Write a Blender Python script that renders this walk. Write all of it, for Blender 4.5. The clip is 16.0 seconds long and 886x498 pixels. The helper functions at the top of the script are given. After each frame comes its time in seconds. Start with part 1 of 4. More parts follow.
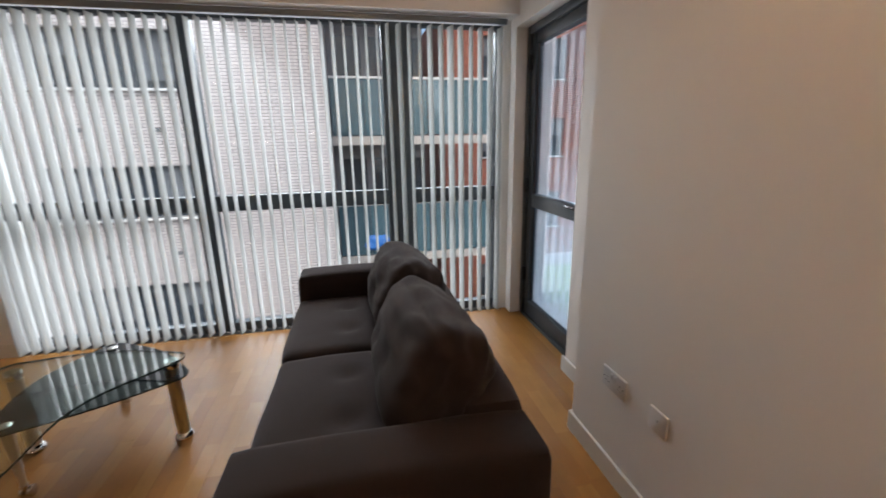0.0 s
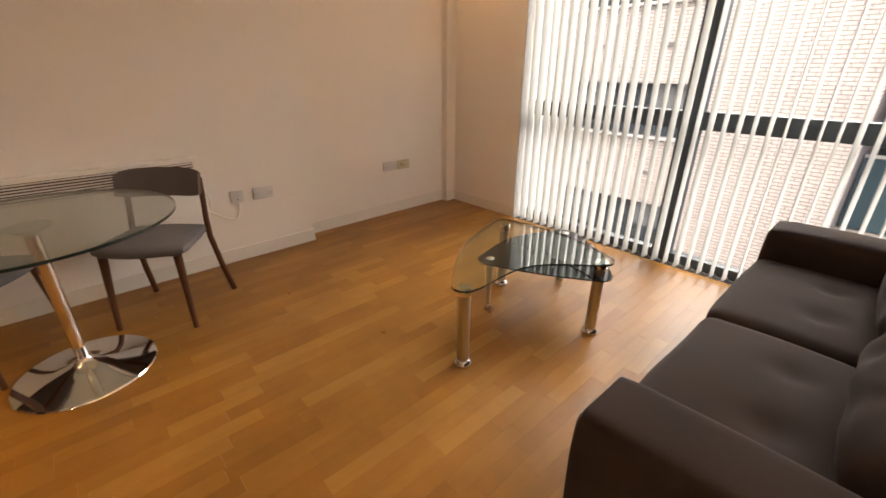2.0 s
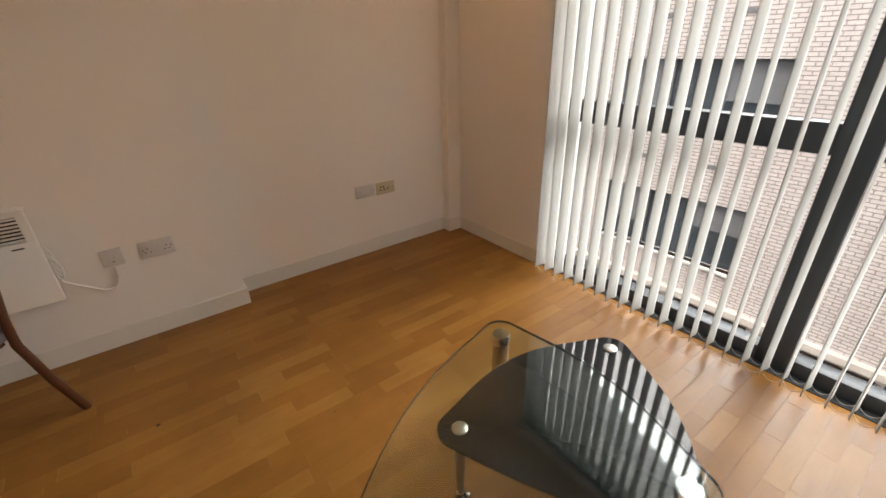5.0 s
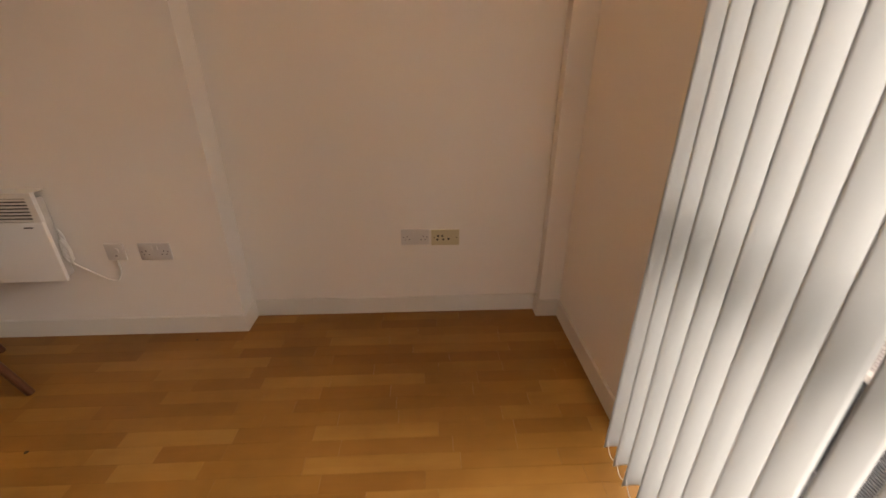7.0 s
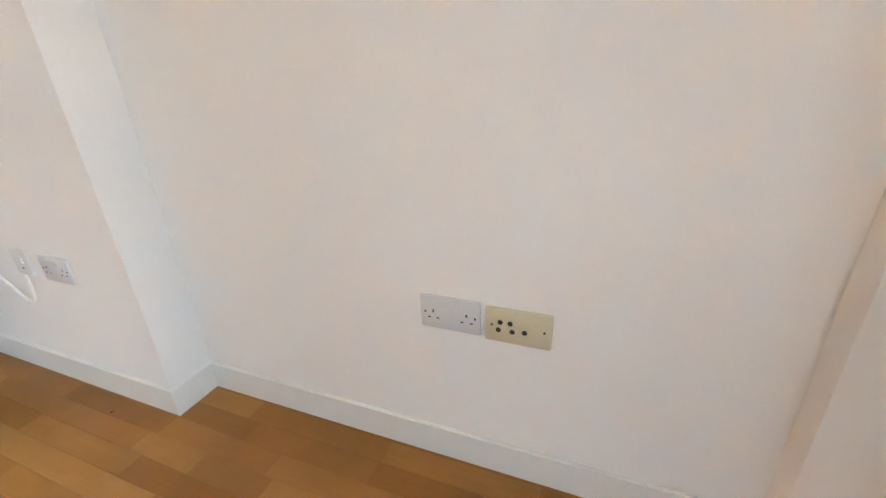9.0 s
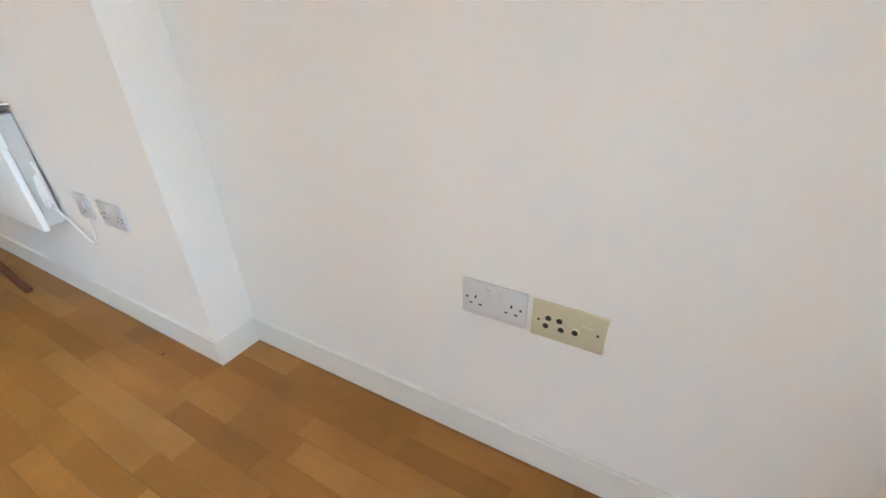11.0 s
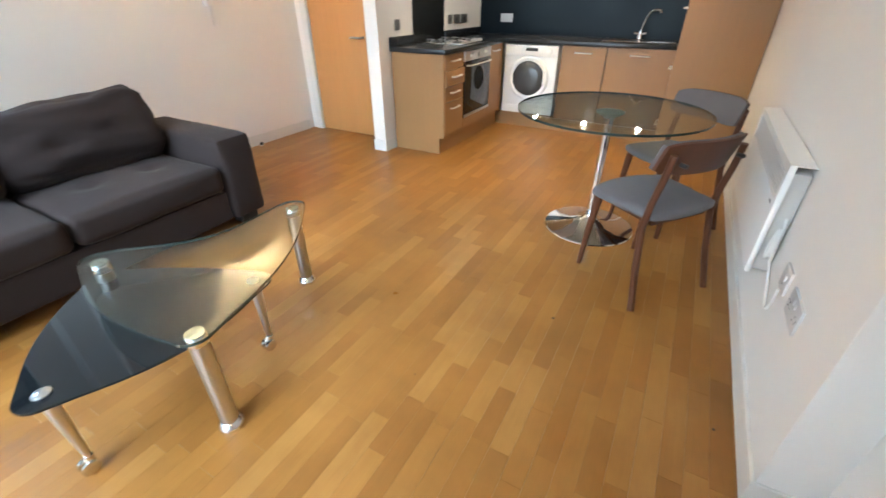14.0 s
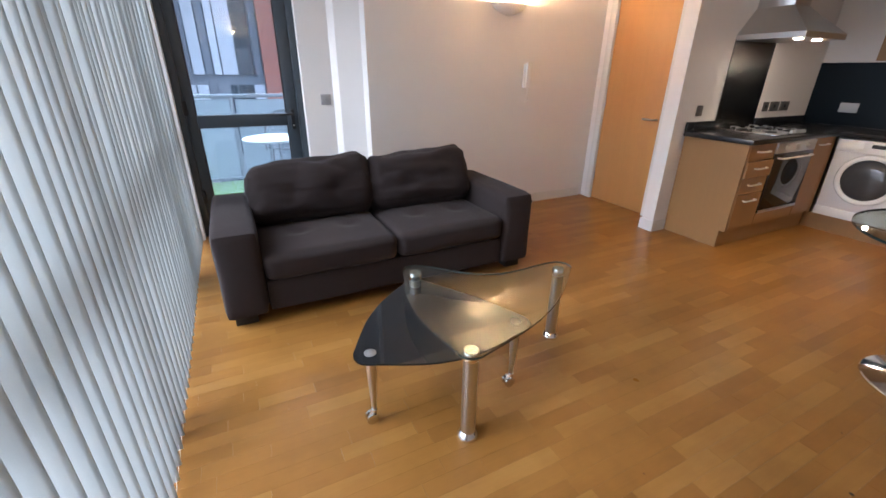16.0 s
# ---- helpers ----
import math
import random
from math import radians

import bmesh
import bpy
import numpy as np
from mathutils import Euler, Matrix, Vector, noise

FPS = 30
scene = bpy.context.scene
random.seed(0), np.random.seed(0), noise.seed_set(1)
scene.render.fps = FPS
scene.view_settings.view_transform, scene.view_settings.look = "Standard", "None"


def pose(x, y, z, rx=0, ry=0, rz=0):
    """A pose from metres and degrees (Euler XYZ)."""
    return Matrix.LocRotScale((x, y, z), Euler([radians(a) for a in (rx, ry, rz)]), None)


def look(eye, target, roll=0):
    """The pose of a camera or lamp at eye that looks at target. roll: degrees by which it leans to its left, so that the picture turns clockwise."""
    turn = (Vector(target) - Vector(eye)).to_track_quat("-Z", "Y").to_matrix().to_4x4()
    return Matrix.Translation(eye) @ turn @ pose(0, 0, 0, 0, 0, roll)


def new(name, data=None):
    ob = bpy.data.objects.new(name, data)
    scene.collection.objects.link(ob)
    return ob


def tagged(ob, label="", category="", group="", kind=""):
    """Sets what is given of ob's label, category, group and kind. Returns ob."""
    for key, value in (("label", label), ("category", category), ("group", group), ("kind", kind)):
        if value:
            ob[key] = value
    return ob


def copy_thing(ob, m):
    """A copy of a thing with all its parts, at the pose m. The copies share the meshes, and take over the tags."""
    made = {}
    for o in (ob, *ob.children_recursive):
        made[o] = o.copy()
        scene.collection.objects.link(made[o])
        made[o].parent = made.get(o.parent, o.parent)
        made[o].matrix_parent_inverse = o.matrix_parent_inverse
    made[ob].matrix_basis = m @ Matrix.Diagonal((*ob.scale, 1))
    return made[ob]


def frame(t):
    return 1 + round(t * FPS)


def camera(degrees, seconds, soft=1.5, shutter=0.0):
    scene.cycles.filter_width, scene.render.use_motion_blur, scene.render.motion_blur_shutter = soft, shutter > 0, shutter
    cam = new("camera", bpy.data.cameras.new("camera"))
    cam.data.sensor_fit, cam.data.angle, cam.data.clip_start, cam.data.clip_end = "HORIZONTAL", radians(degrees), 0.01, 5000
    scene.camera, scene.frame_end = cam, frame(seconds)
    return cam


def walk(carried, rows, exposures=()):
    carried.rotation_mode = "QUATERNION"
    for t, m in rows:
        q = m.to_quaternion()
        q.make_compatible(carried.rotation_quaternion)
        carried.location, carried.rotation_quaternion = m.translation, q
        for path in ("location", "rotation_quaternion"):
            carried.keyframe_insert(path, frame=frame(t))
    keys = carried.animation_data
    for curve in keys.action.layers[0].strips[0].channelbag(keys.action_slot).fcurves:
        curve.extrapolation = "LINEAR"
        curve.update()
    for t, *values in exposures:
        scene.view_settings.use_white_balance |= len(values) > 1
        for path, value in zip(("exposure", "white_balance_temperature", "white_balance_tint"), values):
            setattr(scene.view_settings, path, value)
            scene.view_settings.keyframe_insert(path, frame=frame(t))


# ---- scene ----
cam = camera(94.11, 16.0, shutter=0.2)
PATH = [
    (0, (3.288, -3.191, 1.407), (3.683, -1.295, 0.907), -0.98),
    (0.5, (3.214, -3.185, 1.368), (3.039, -1.259, 0.858), -0.53),
    (1, (3.197, -3.092, 1.368), (2.504, -1.316, 0.762), 0.09),
    (1.5, (3.202, -3.038, 1.334), (2.109, -1.518, 0.633), 0.63),
    (2, (3.213, -3.034, 1.313), (1.861, -1.800, 0.508), 0.11),
    (2.5, (3.173, -3.063, 1.316), (1.692, -2.044, 0.439), -0.69),
    (3, (3.051, -2.985, 1.315), (1.534, -2.018, 0.443), -1.87),
    (3.5, (2.819, -2.847, 1.341), (1.345, -1.793, 0.495), -2.74),
    (4, (2.650, -2.615, 1.340), (1.246, -1.456, 0.511), -3.03),
    (6.3, (2.315, -1.094, 1.332), (0.636, -0.562, 0.386), 0.45),
    (6.5, (2.235, -0.981, 1.316), (0.513, -0.582, 0.380), 0.42),
    (7, (1.991, -0.733, 1.321), (0.182, -0.652, 0.471), 0.03),
    (7.5, (1.699, -0.536, 1.287), (-0.139, -0.859, 0.568), -1.08),
    (8, (1.412, -0.458, 1.206), (-0.385, -1.006, 0.520), -2.55),
    (8.5, (1.066, -0.461, 1.109), (-0.697, -1.068, 0.385), -2.94),
    (9, (0.764, -0.484, 0.978), (-0.931, -1.191, 0.187), -2.77),
    (11.5, (0.680, -0.561, 0.998), (-0.698, -1.569, -0.044), -1.75),
    (12, (0.749, -0.665, 1.095), (-0.307, -2.024, 0.075), -1.07),
    (12.5, (0.687, -0.780, 1.144), (0.105, -2.449, 0.208), -0.31),
    (13, (0.648, -0.798, 1.218), (0.560, -2.580, 0.314), 0.11),
    (13.5, (0.576, -0.758, 1.273), (1.009, -2.454, 0.305), -0.44),
    (14, (0.593, -0.684, 1.271), (1.433, -2.173, 0.232), -0.18),
    (14.5, (0.657, -0.571, 1.254), (1.780, -1.818, 0.165), 0.52),
    (15, (0.679, -0.489, 1.255), (2.029, -1.506, 0.187), 0.85),
    (15.5, (0.658, -0.462, 1.292), (2.191, -1.319, 0.337), 1.03),
    (16, (0.624, -0.466, 1.358), (2.268, -1.290, 0.569), 0.58),
]
walk(cam, [(t, look(eye, target, roll)) for t, eye, target, roll in PATH], exposures=[(0, 0.75, 6770, 17), (1, 0.95, 7270, 19), (1.5, 1.15, 7820, 20), (2.5, 1.5, 8870, 25), (3, 1.4, 8670, 24), (4, 1.2, 7970, 19), (6.3, 0.88, 8070, 23), (7, 0.93, 8870, 27), (7.5, 1.35, 9970, 33), (8, 2.15, 7270, 18), (8.5, 2.4, 6010, 8), (9, 2.35, 5660, 7), (12.5, 2.45, 5340, 3), (13, 2.4, 5290, 3), (14, 2.35, 5550, 5), (14.5, 2.2, 6050, 9), (15, 2.0, 5600, 8), (15.5, 1.8, 5300, 6), (16, 1.5, 5900, 18)])

# ---- light ----
world = bpy.data.worlds.new("overcast_sky")
scene.world = world
world.use_nodes = True
wn = world.node_tree.nodes
sky = wn.new("ShaderNodeTexSky")
sky.sky_type, sky.sun_disc = "NISHITA", False
sky.sun_elevation, sky.sun_rotation = radians(48), radians(200)
sky.air_density, sky.dust_density, sky.ozone_density = 1.0, 3.5, 1.0
world.node_tree.links.new(sky.outputs[0], wn["Background"].inputs[0])
wn["Background"].inputs[1].default_value = 0.125
sun = new("sun", bpy.data.lights.new("sun", "SUN"))
sun.data.energy, sun.data.angle, sun.data.color = 0.88, radians(25), (1, 0.97, 0.92)
sun.matrix_world = look((0, 0, 20), (0 + 20 * math.sin(radians(200)) * -0.67, 20 * 0.67, 0))


def lamp(name, kind, place, energy, color, size=0.05, target=None, spread=60):
    ob = new(name, bpy.data.lights.new(name, kind))
    ob.data.energy, ob.data.color = energy, color
    if kind == "SPOT":
        ob.data.spot_size, ob.data.spot_blend, ob.data.shadow_soft_size = radians(spread), 0.6, size
        ob.matrix_world = look(place, target)
    else:
        ob.data.shadow_soft_size = size
        ob.location = place
    return ob


def sky_fill(name, place, target, w, h, energy):
    """An added, unseen area lamp that stands in for the sky's light at a window."""
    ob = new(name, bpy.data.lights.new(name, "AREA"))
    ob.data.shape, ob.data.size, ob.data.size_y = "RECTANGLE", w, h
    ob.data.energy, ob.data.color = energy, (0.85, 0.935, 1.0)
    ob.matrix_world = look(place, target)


# Fill lamps added outside and in the window opening to brighten the room.
sky_fill("window_sky_fill", (4.4, 5.2, 5.9), (1.2, -3.0, 1.3), 17.0, 4.8, 2100)
sky_fill("window_fill", (2.68, 0.028, 1.16), (2.68, -3.0, 1.16), 3.44, 2.14, 28)
sky_fill("door_sky_fill", (7.6, -0.3, 3.9), (0.0, -1.2, 0.9), 4.0, 2.2, 220)

WARM = (1.0, 0.62, 0.30)
lamp("sconce_bulb", "POINT", (0.075, -0.78, 1.93), 8.0, WARM, 0.03)
lamp("sconce_bulb", "POINT", (4.195, -2.94, 1.93), 34.0, WARM, 0.03)
for lx in (0.97, 1.57, 2.17):
    lamp("under_cabinet_bulb", "SPOT", (lx, -5.83, 1.448), 3.0, (1, 0.75, 0.5), 0.02, (lx, -5.86, 0), 100)
for lx, ly in ((1.15, -4.45), (1.95, -4.45)):
    lamp("downlight_bulb", "SPOT", (lx, ly, 2.40), 19.0, (1, 0.70, 0.28), 0.03, (lx, ly, 0), 85)
for ly in (-4.55, -4.82):
    lamp("hood_bulb", "SPOT", (2.62, ly, 1.615), 1.5, (1, 0.85, 0.65), 0.02, (2.66, ly, 0), 100)


# ---- materials ----
def mat(name, color, rough=0.5, metal=0.0, scale=6.0, vary=0.06, grain=0.02, fine=60.0, bump=0.1, aniso=None, per=0.0, coat=0.0, sheen=0.0, spec=0.5):
    m = bpy.data.materials.new(name)
    m.use_nodes = True
    t = m.node_tree
    p = t.nodes["Principled BSDF"]
    p.inputs["Metallic"].default_value = metal
    p.inputs["Specular IOR Level"].default_value = spec
    p.inputs["Coat Weight"].default_value = coat
    p.inputs["Sheen Weight"].default_value = sheen
    co = t.nodes.new("ShaderNodeTexCoord")
    mp = t.nodes.new("ShaderNodeMapping")
    mp.inputs["Scale"].default_value = aniso or (1, 1, 1)
    t.links.new(co.outputs["Object"], mp.inputs[0])
    a, b = t.nodes.new("ShaderNodeTexNoise"), t.nodes.new("ShaderNodeTexNoise")
    a.inputs["Scale"].default_value, b.inputs["Scale"].default_value = scale, fine
    a.inputs["Detail"].default_value, b.inputs["Detail"].default_value = 4, 3
    for n in (a, b):
        t.links.new(mp.outputs[0], n.inputs["Vector"])
    add = t.nodes.new("ShaderNodeMath"); add.operation = "MULTIPLY_ADD"
    t.links.new(a.outputs["Fac"], add.inputs[0]); add.inputs[1].default_value = 2 * vary
    off = t.nodes.new("ShaderNodeMath"); off.operation = "MULTIPLY_ADD"
    t.links.new(b.outputs["Fac"], off.inputs[0]); off.inputs[1].default_value = 2 * grain
    off.inputs[2].default_value = 1 - vary - grain
    t.links.new(off.outputs[0], add.inputs[2])
    val = add.outputs[0]
    if per:
        info = t.nodes.new("ShaderNodeObjectInfo")
        q = t.nodes.new("ShaderNodeMath"); q.operation = "MULTIPLY_ADD"
        t.links.new(info.outputs["Random"], q.inputs[0]); q.inputs[1].default_value = 2 * per; q.inputs[2].default_value = -per
        s = t.nodes.new("ShaderNodeMath"); s.operation = "ADD"
        t.links.new(q.outputs[0], s.inputs[0]); t.links.new(val, s.inputs[1]); val = s.outputs[0]
    hsv = t.nodes.new("ShaderNodeHueSaturation")
    hsv.inputs["Color"].default_value = (*color, 1)
    t.links.new(val, hsv.inputs["Value"])
    t.links.new(hsv.outputs[0], p.inputs["Base Color"])
    r = t.nodes.new("ShaderNodeMath"); r.operation = "MULTIPLY_ADD"; r.use_clamp = True
    t.links.new(a.outputs["Fac"], r.inputs[0]); r.inputs[1].default_value = 0.24 * rough; r.inputs[2].default_value = rough * 0.88
    t.links.new(r.outputs[0], p.inputs["Roughness"])
    if bump:
        bp = t.nodes.new("ShaderNodeBump")
        bp.inputs["Strength"].default_value, bp.inputs["Distance"].default_value = bump, 0.004
        t.links.new(b.outputs["Fac"], bp.inputs["Height"])
        t.links.new(bp.outputs[0], p.inputs["Normal"])
    return m


def clear(name, tint, ior=1.5, rough=0.0, boost=1.0):
    """A thin sheet of glass: it lets light straight through and mirrors by angle."""
    m = bpy.data.materials.new(name)
    m.use_nodes = True
    t = m.node_tree
    t.nodes.clear()
    o, mx = t.nodes.new("ShaderNodeOutputMaterial"), t.nodes.new("ShaderNodeMixShader")
    tr, gl, fr = t.nodes.new("ShaderNodeBsdfTransparent"), t.nodes.new("ShaderNodeBsdfGlossy"), t.nodes.new("ShaderNodeLayerWeight")
    tr.inputs[0].default_value = (*tint, 1)
    gl.inputs["Roughness"].default_value = rough
    fr.inputs[0].default_value = 0.5
    f0 = ((ior - 1) / (ior + 1)) ** 2
    w = t.nodes.new("ShaderNodeMath"); w.operation = "POWER"
    t.links.new(fr.outputs["Facing"], w.inputs[0]); w.inputs[1].default_value = 5
    k = t.nodes.new("ShaderNodeMath"); k.operation = "MULTIPLY_ADD"; k.use_clamp = True
    k.inputs[1].default_value, k.inputs[2].default_value = (1 - f0) * boost, f0 * boost
    t.links.new(w.outputs[0], k.inputs[0]); t.links.new(k.outputs[0], mx.inputs[0])
    t.links.new(tr.outputs[0], mx.inputs[1]); t.links.new(gl.outputs[0], mx.inputs[2]); t.links.new(mx.outputs[0], o.inputs[0])
    return m


def glow(name, color, power):
    m = bpy.data.materials.new(name)
    m.use_nodes = True
    p = m.node_tree.nodes["Principled BSDF"]
    p.inputs["Emission Color"].default_value = (*color, 1)
    p.inputs["Emission Strength"].default_value = power
    return m


def bricks(name, c1, c2, mortar, scale=1.0):
    m = mat(name, c1, 0.85, scale=0.6, vary=0.1, grain=0.08, fine=30)
    t = m.node_tree
    p = t.nodes["Principled BSDF"]
    co, mp, br = t.nodes.new("ShaderNodeTexCoord"), t.nodes.new("ShaderNodeMapping"), t.nodes.new("ShaderNodeTexBrick")
    mp.inputs["Rotation"].default_value = (radians(90), 0, 0)
    t.links.new(co.outputs["Object"], mp.inputs[0]); t.links.new(mp.outputs[0], br.inputs["Vector"])
    for k, v in (("Color1", c1), ("Color2", c2), ("Mortar", mortar)):
        br.inputs[k].default_value = (*v, 1)
    for k, v in (("Scale", scale), ("Mortar Size", 0.008), ("Brick Width", 0.225), ("Row Height", 0.075), ("Bias", -0.1)):
        br.inputs[k].default_value = v
    hsv = next(n for n in t.nodes if n.type == "HUE_SAT")
    t.links.new(br.outputs["Color"], hsv.inputs["Color"])
    bp = next(n for n in t.nodes if n.type == "BUMP")
    bp.inputs["Strength"].default_value, bp.inputs["Distance"].default_value, bp.invert = 0.5, 0.01, True
    t.links.new(br.outputs["Fac"], bp.inputs["Height"])
    return m


def fabric_backlit(name, color, through_share):
    m = mat(name, color, 0.8, scale=3, vary=0.03, grain=0.03, fine=400, bump=0.15)
    t = m.node_tree
    o, p = t.nodes["Material Output"], t.nodes["Principled BSDF"]
    tl, mx = t.nodes.new("ShaderNodeBsdfTranslucent"), t.nodes.new("ShaderNodeMixShader")
    tl.inputs[0].default_value = (*color, 1)
    mx.inputs[0].default_value = through_share
    t.links.new(p.outputs[0], mx.inputs[1]); t.links.new(tl.outputs[0], mx.inputs[2]); t.links.new(mx.outputs[0], o.inputs[0])
    return m


WALL = mat("white_wall_paint", (0.765, 0.74, 0.705), 0.7, scale=1.2, vary=0.025, grain=0.012, fine=220, bump=0.05)
TRIM = mat("satin_white_trim", (0.69, 0.68, 0.64), 0.4, scale=3, vary=0.03, grain=0.01, bump=0.02)
CEIL = mat("ceiling_paint", (0.74, 0.72, 0.69), 0.8, scale=2, vary=0.02)


def strip_floor(name, joined):
    """Lacquered beech strips: a tone of its own for each strip, grain along it, broad worn patches across all."""
    m = bpy.data.materials.new(name)
    m.use_nodes = True
    t = m.node_tree
    p = t.nodes["Principled BSDF"]
    geo = t.nodes.new("ShaderNodeNewGeometry")
    rnd = geo.outputs["Random Per Island"] if joined else t.nodes.new("ShaderNodeObjectInfo").outputs["Random"]

    def math_node(op, a, b, c=None, clamp=False):
        n = t.nodes.new("ShaderNodeMath")
        n.operation, n.use_clamp = op, clamp
        for k, v in enumerate((a, b, c)):
            if v is None: continue
            if isinstance(v, (int, float)): n.inputs[k].default_value = v
            else: t.links.new(v, n.inputs[k])
        return n.outputs[0]

    def field(scale, size, detail, shift, rough=0.5):
        mp, n = t.nodes.new("ShaderNodeMapping"), t.nodes.new("ShaderNodeTexNoise")
        mp.inputs["Scale"].default_value = scale
        t.links.new(geo.outputs["Position"], mp.inputs[0])
        n.inputs["Scale"].default_value, n.inputs["Detail"].default_value, n.inputs["Roughness"].default_value = size, detail, rough
        v = mp.outputs[0]
        if shift:
            ad, mu = t.nodes.new("ShaderNodeVectorMath"), t.nodes.new("ShaderNodeCombineXYZ")
            ad.operation = "ADD"
            k = math_node("MULTIPLY", rnd, 37.0)
            for i in range(3): t.links.new(k, mu.inputs[i])
            t.links.new(v, ad.inputs[0]); t.links.new(mu.outputs[0], ad.inputs[1])
            v = ad.outputs[0]
        t.links.new(v, n.inputs["Vector"])
        return n.outputs["Fac"]

    figure = field((14, 2.2, 1), 1.0, 4, True, 0.6)
    grain = field((220, 9, 1), 1.0, 3, True)
    worn = field((1, 1, 1), 2.3, 4, False, 0.6)
    tone = t.nodes.new("ShaderNodeValToRGB")
    el = tone.color_ramp.elements
    el[0].position, el[0].color = 0.0, (0.217, 0.0934, 0.0190, 1)
    el[1].position, el[1].color = 1.0, (0.300, 0.1463, 0.0362, 1)
    for pos, col in ((0.22, (0.236, 0.1038, 0.0215, 1)), (0.70, (0.258, 0.1172, 0.0251, 1))):
        e = el.new(pos)
        e.color = col
    pick = math_node("MULTIPLY_ADD", figure, 0.70, math_node("MULTIPLY_ADD", rnd, 1.0, -0.35), True)
    t.links.new(pick, tone.inputs[0])
    val = math_node("MULTIPLY_ADD", grain, 0.16, math_node("MULTIPLY_ADD", worn, 0.80, 0.51))
    hsv = t.nodes.new("ShaderNodeHueSaturation")
    t.links.new(tone.outputs[0], hsv.inputs["Color"])
    t.links.new(val, hsv.inputs["Value"])
    t.links.new(hsv.outputs[0], p.inputs["Base Color"])
    p.inputs["Specular IOR Level"].default_value = 0.3
    t.links.new(math_node("MULTIPLY_ADD", worn, 0.26, 0.20), p.inputs["Roughness"])
    bp = t.nodes.new("ShaderNodeBump")
    bp.inputs["Strength"].default_value, bp.inputs["Distance"].default_value = 0.05, 0.002
    t.links.new(figure, bp.inputs["Height"])
    t.links.new(bp.outputs[0], p.inputs["Normal"])
    return m


OAK, OAKREST = strip_floor("beech_strip", False), strip_floor("beech_strip_joined", True)
OAKBED = mat("floor_joint", (0.10, 0.045, 0.015), 0.7)
FRAME = mat("dark_grey_aluminium", (0.042, 0.055, 0.066), 0.4, metal=0.0, scale=3, vary=0.08, bump=0.02)
SLAT = fabric_backlit("white_blind_fabric", (0.58, 0.60, 0.59), 0.66)
PLAST = mat("white_plastic", (0.78, 0.77, 0.74), 0.32, vary=0.02, grain=0.005, bump=0)
SOCKP = mat("socket_plastic", (0.60, 0.595, 0.59), 0.35, vary=0.02, grain=0.005, bump=0)
CREAM = mat("cream_plastic", (0.55, 0.50, 0.34), 0.35, vary=0.03, grain=0.005, bump=0)
DARK = mat("black_plastic", (0.015, 0.015, 0.016), 0.4, bump=0)
CHROME = mat("polished_chrome", (0.78, 0.78, 0.78), 0.07, metal=1.0, vary=0.03, grain=0, bump=0)
STEEL = mat("brushed_steel", (0.56, 0.55, 0.53), 0.3, metal=1.0, vary=0.06, grain=0.05, fine=90, aniso=(1, 1, 12), bump=0.04)
SOFA = mat("charcoal_fabric", (0.0265, 0.0190, 0.0178), 0.95, scale=9, vary=0.16, grain=0.14, fine=420, bump=0.3, sheen=0.04, spec=0.2)
SOFALEG = mat("black_stained_wood", (0.012, 0.011, 0.011), 0.6)
GREYFAB = mat("grey_wool_fabric", (0.118, 0.112, 0.116), 0.95, scale=8, vary=0.08, grain=0.12, fine=500, bump=0.3, sheen=0.08, spec=0.2)
WALNUT = mat("walnut_wood", (0.078, 0.028, 0.012), 0.45, spec=0.3, scale=4, vary=0.2, grain=0.12, fine=20, aniso=(8, 8, 1), bump=0.05)
UNIT = mat("beech_laminate", (0.30, 0.163, 0.062), 0.42, scale=2.5, vary=0.05, grain=0.06, fine=30, aniso=(9, 9, 0.8), bump=0.02)
DOORM = mat("oak_veneer_door", (0.52, 0.26, 0.085), 0.4, scale=2, vary=0.07, grain=0.06, fine=24, aniso=(9, 9, 0.7), bump=0.02)
TOP = mat("black_granite_laminate", (0.020, 0.021, 0.024), 0.25, scale=40, vary=0.15, grain=0.25, fine=260, bump=0.02)
NAVY = mat("navy_glass_splashback", (0.008, 0.014, 0.020), 0.35, vary=0.05, grain=0.0, bump=0, spec=0.14)
BLACKSTEEL = mat("dark_steel_panel", (0.16, 0.15, 0.14), 0.25, metal=1.0, vary=0.05, grain=0.04, fine=80, aniso=(12, 1, 1), bump=0.02)
WHITEGOODS = mat("white_enamel", (0.80, 0.80, 0.80), 0.25, vary=0.015, grain=0, bump=0)
POLISHED = mat("polished_steel", (0.66, 0.65, 0.63), 0.14, metal=1.0, vary=0.05, grain=0.03, bump=0)
SATIN = mat("satin_aluminium", (0.52, 0.55, 0.53), 0.35, metal=0.2, vary=0.04, bump=0)
OVENGLASS = mat("black_oven_glass", (0.012, 0.011, 0.010), 0.06, vary=0.02, grain=0, bump=0)
DRUM = mat("dark_door_glass", (0.06, 0.063, 0.068), 0.08, vary=0.3, grain=0, bump=0)
PANE = clear("window_glass", (0.90, 0.94, 0.95), 1.45)
BLUEPANE = clear("tinted_door_glass", (0.80, 0.90, 0.97), 1.5)
TABLEGLASS = clear("clear_table_glass", (0.86, 0.91, 0.89), 1.5, boost=1.0)
EDGE = mat("green_glass_edge", (0.02, 0.032, 0.029), 0.08, vary=0.05, grain=0, bump=0)
BLACKGLASS = mat("black_table_glass", (0.008, 0.010, 0.012), 0.04, vary=0.02, grain=0, bump=0, spec=0.3)
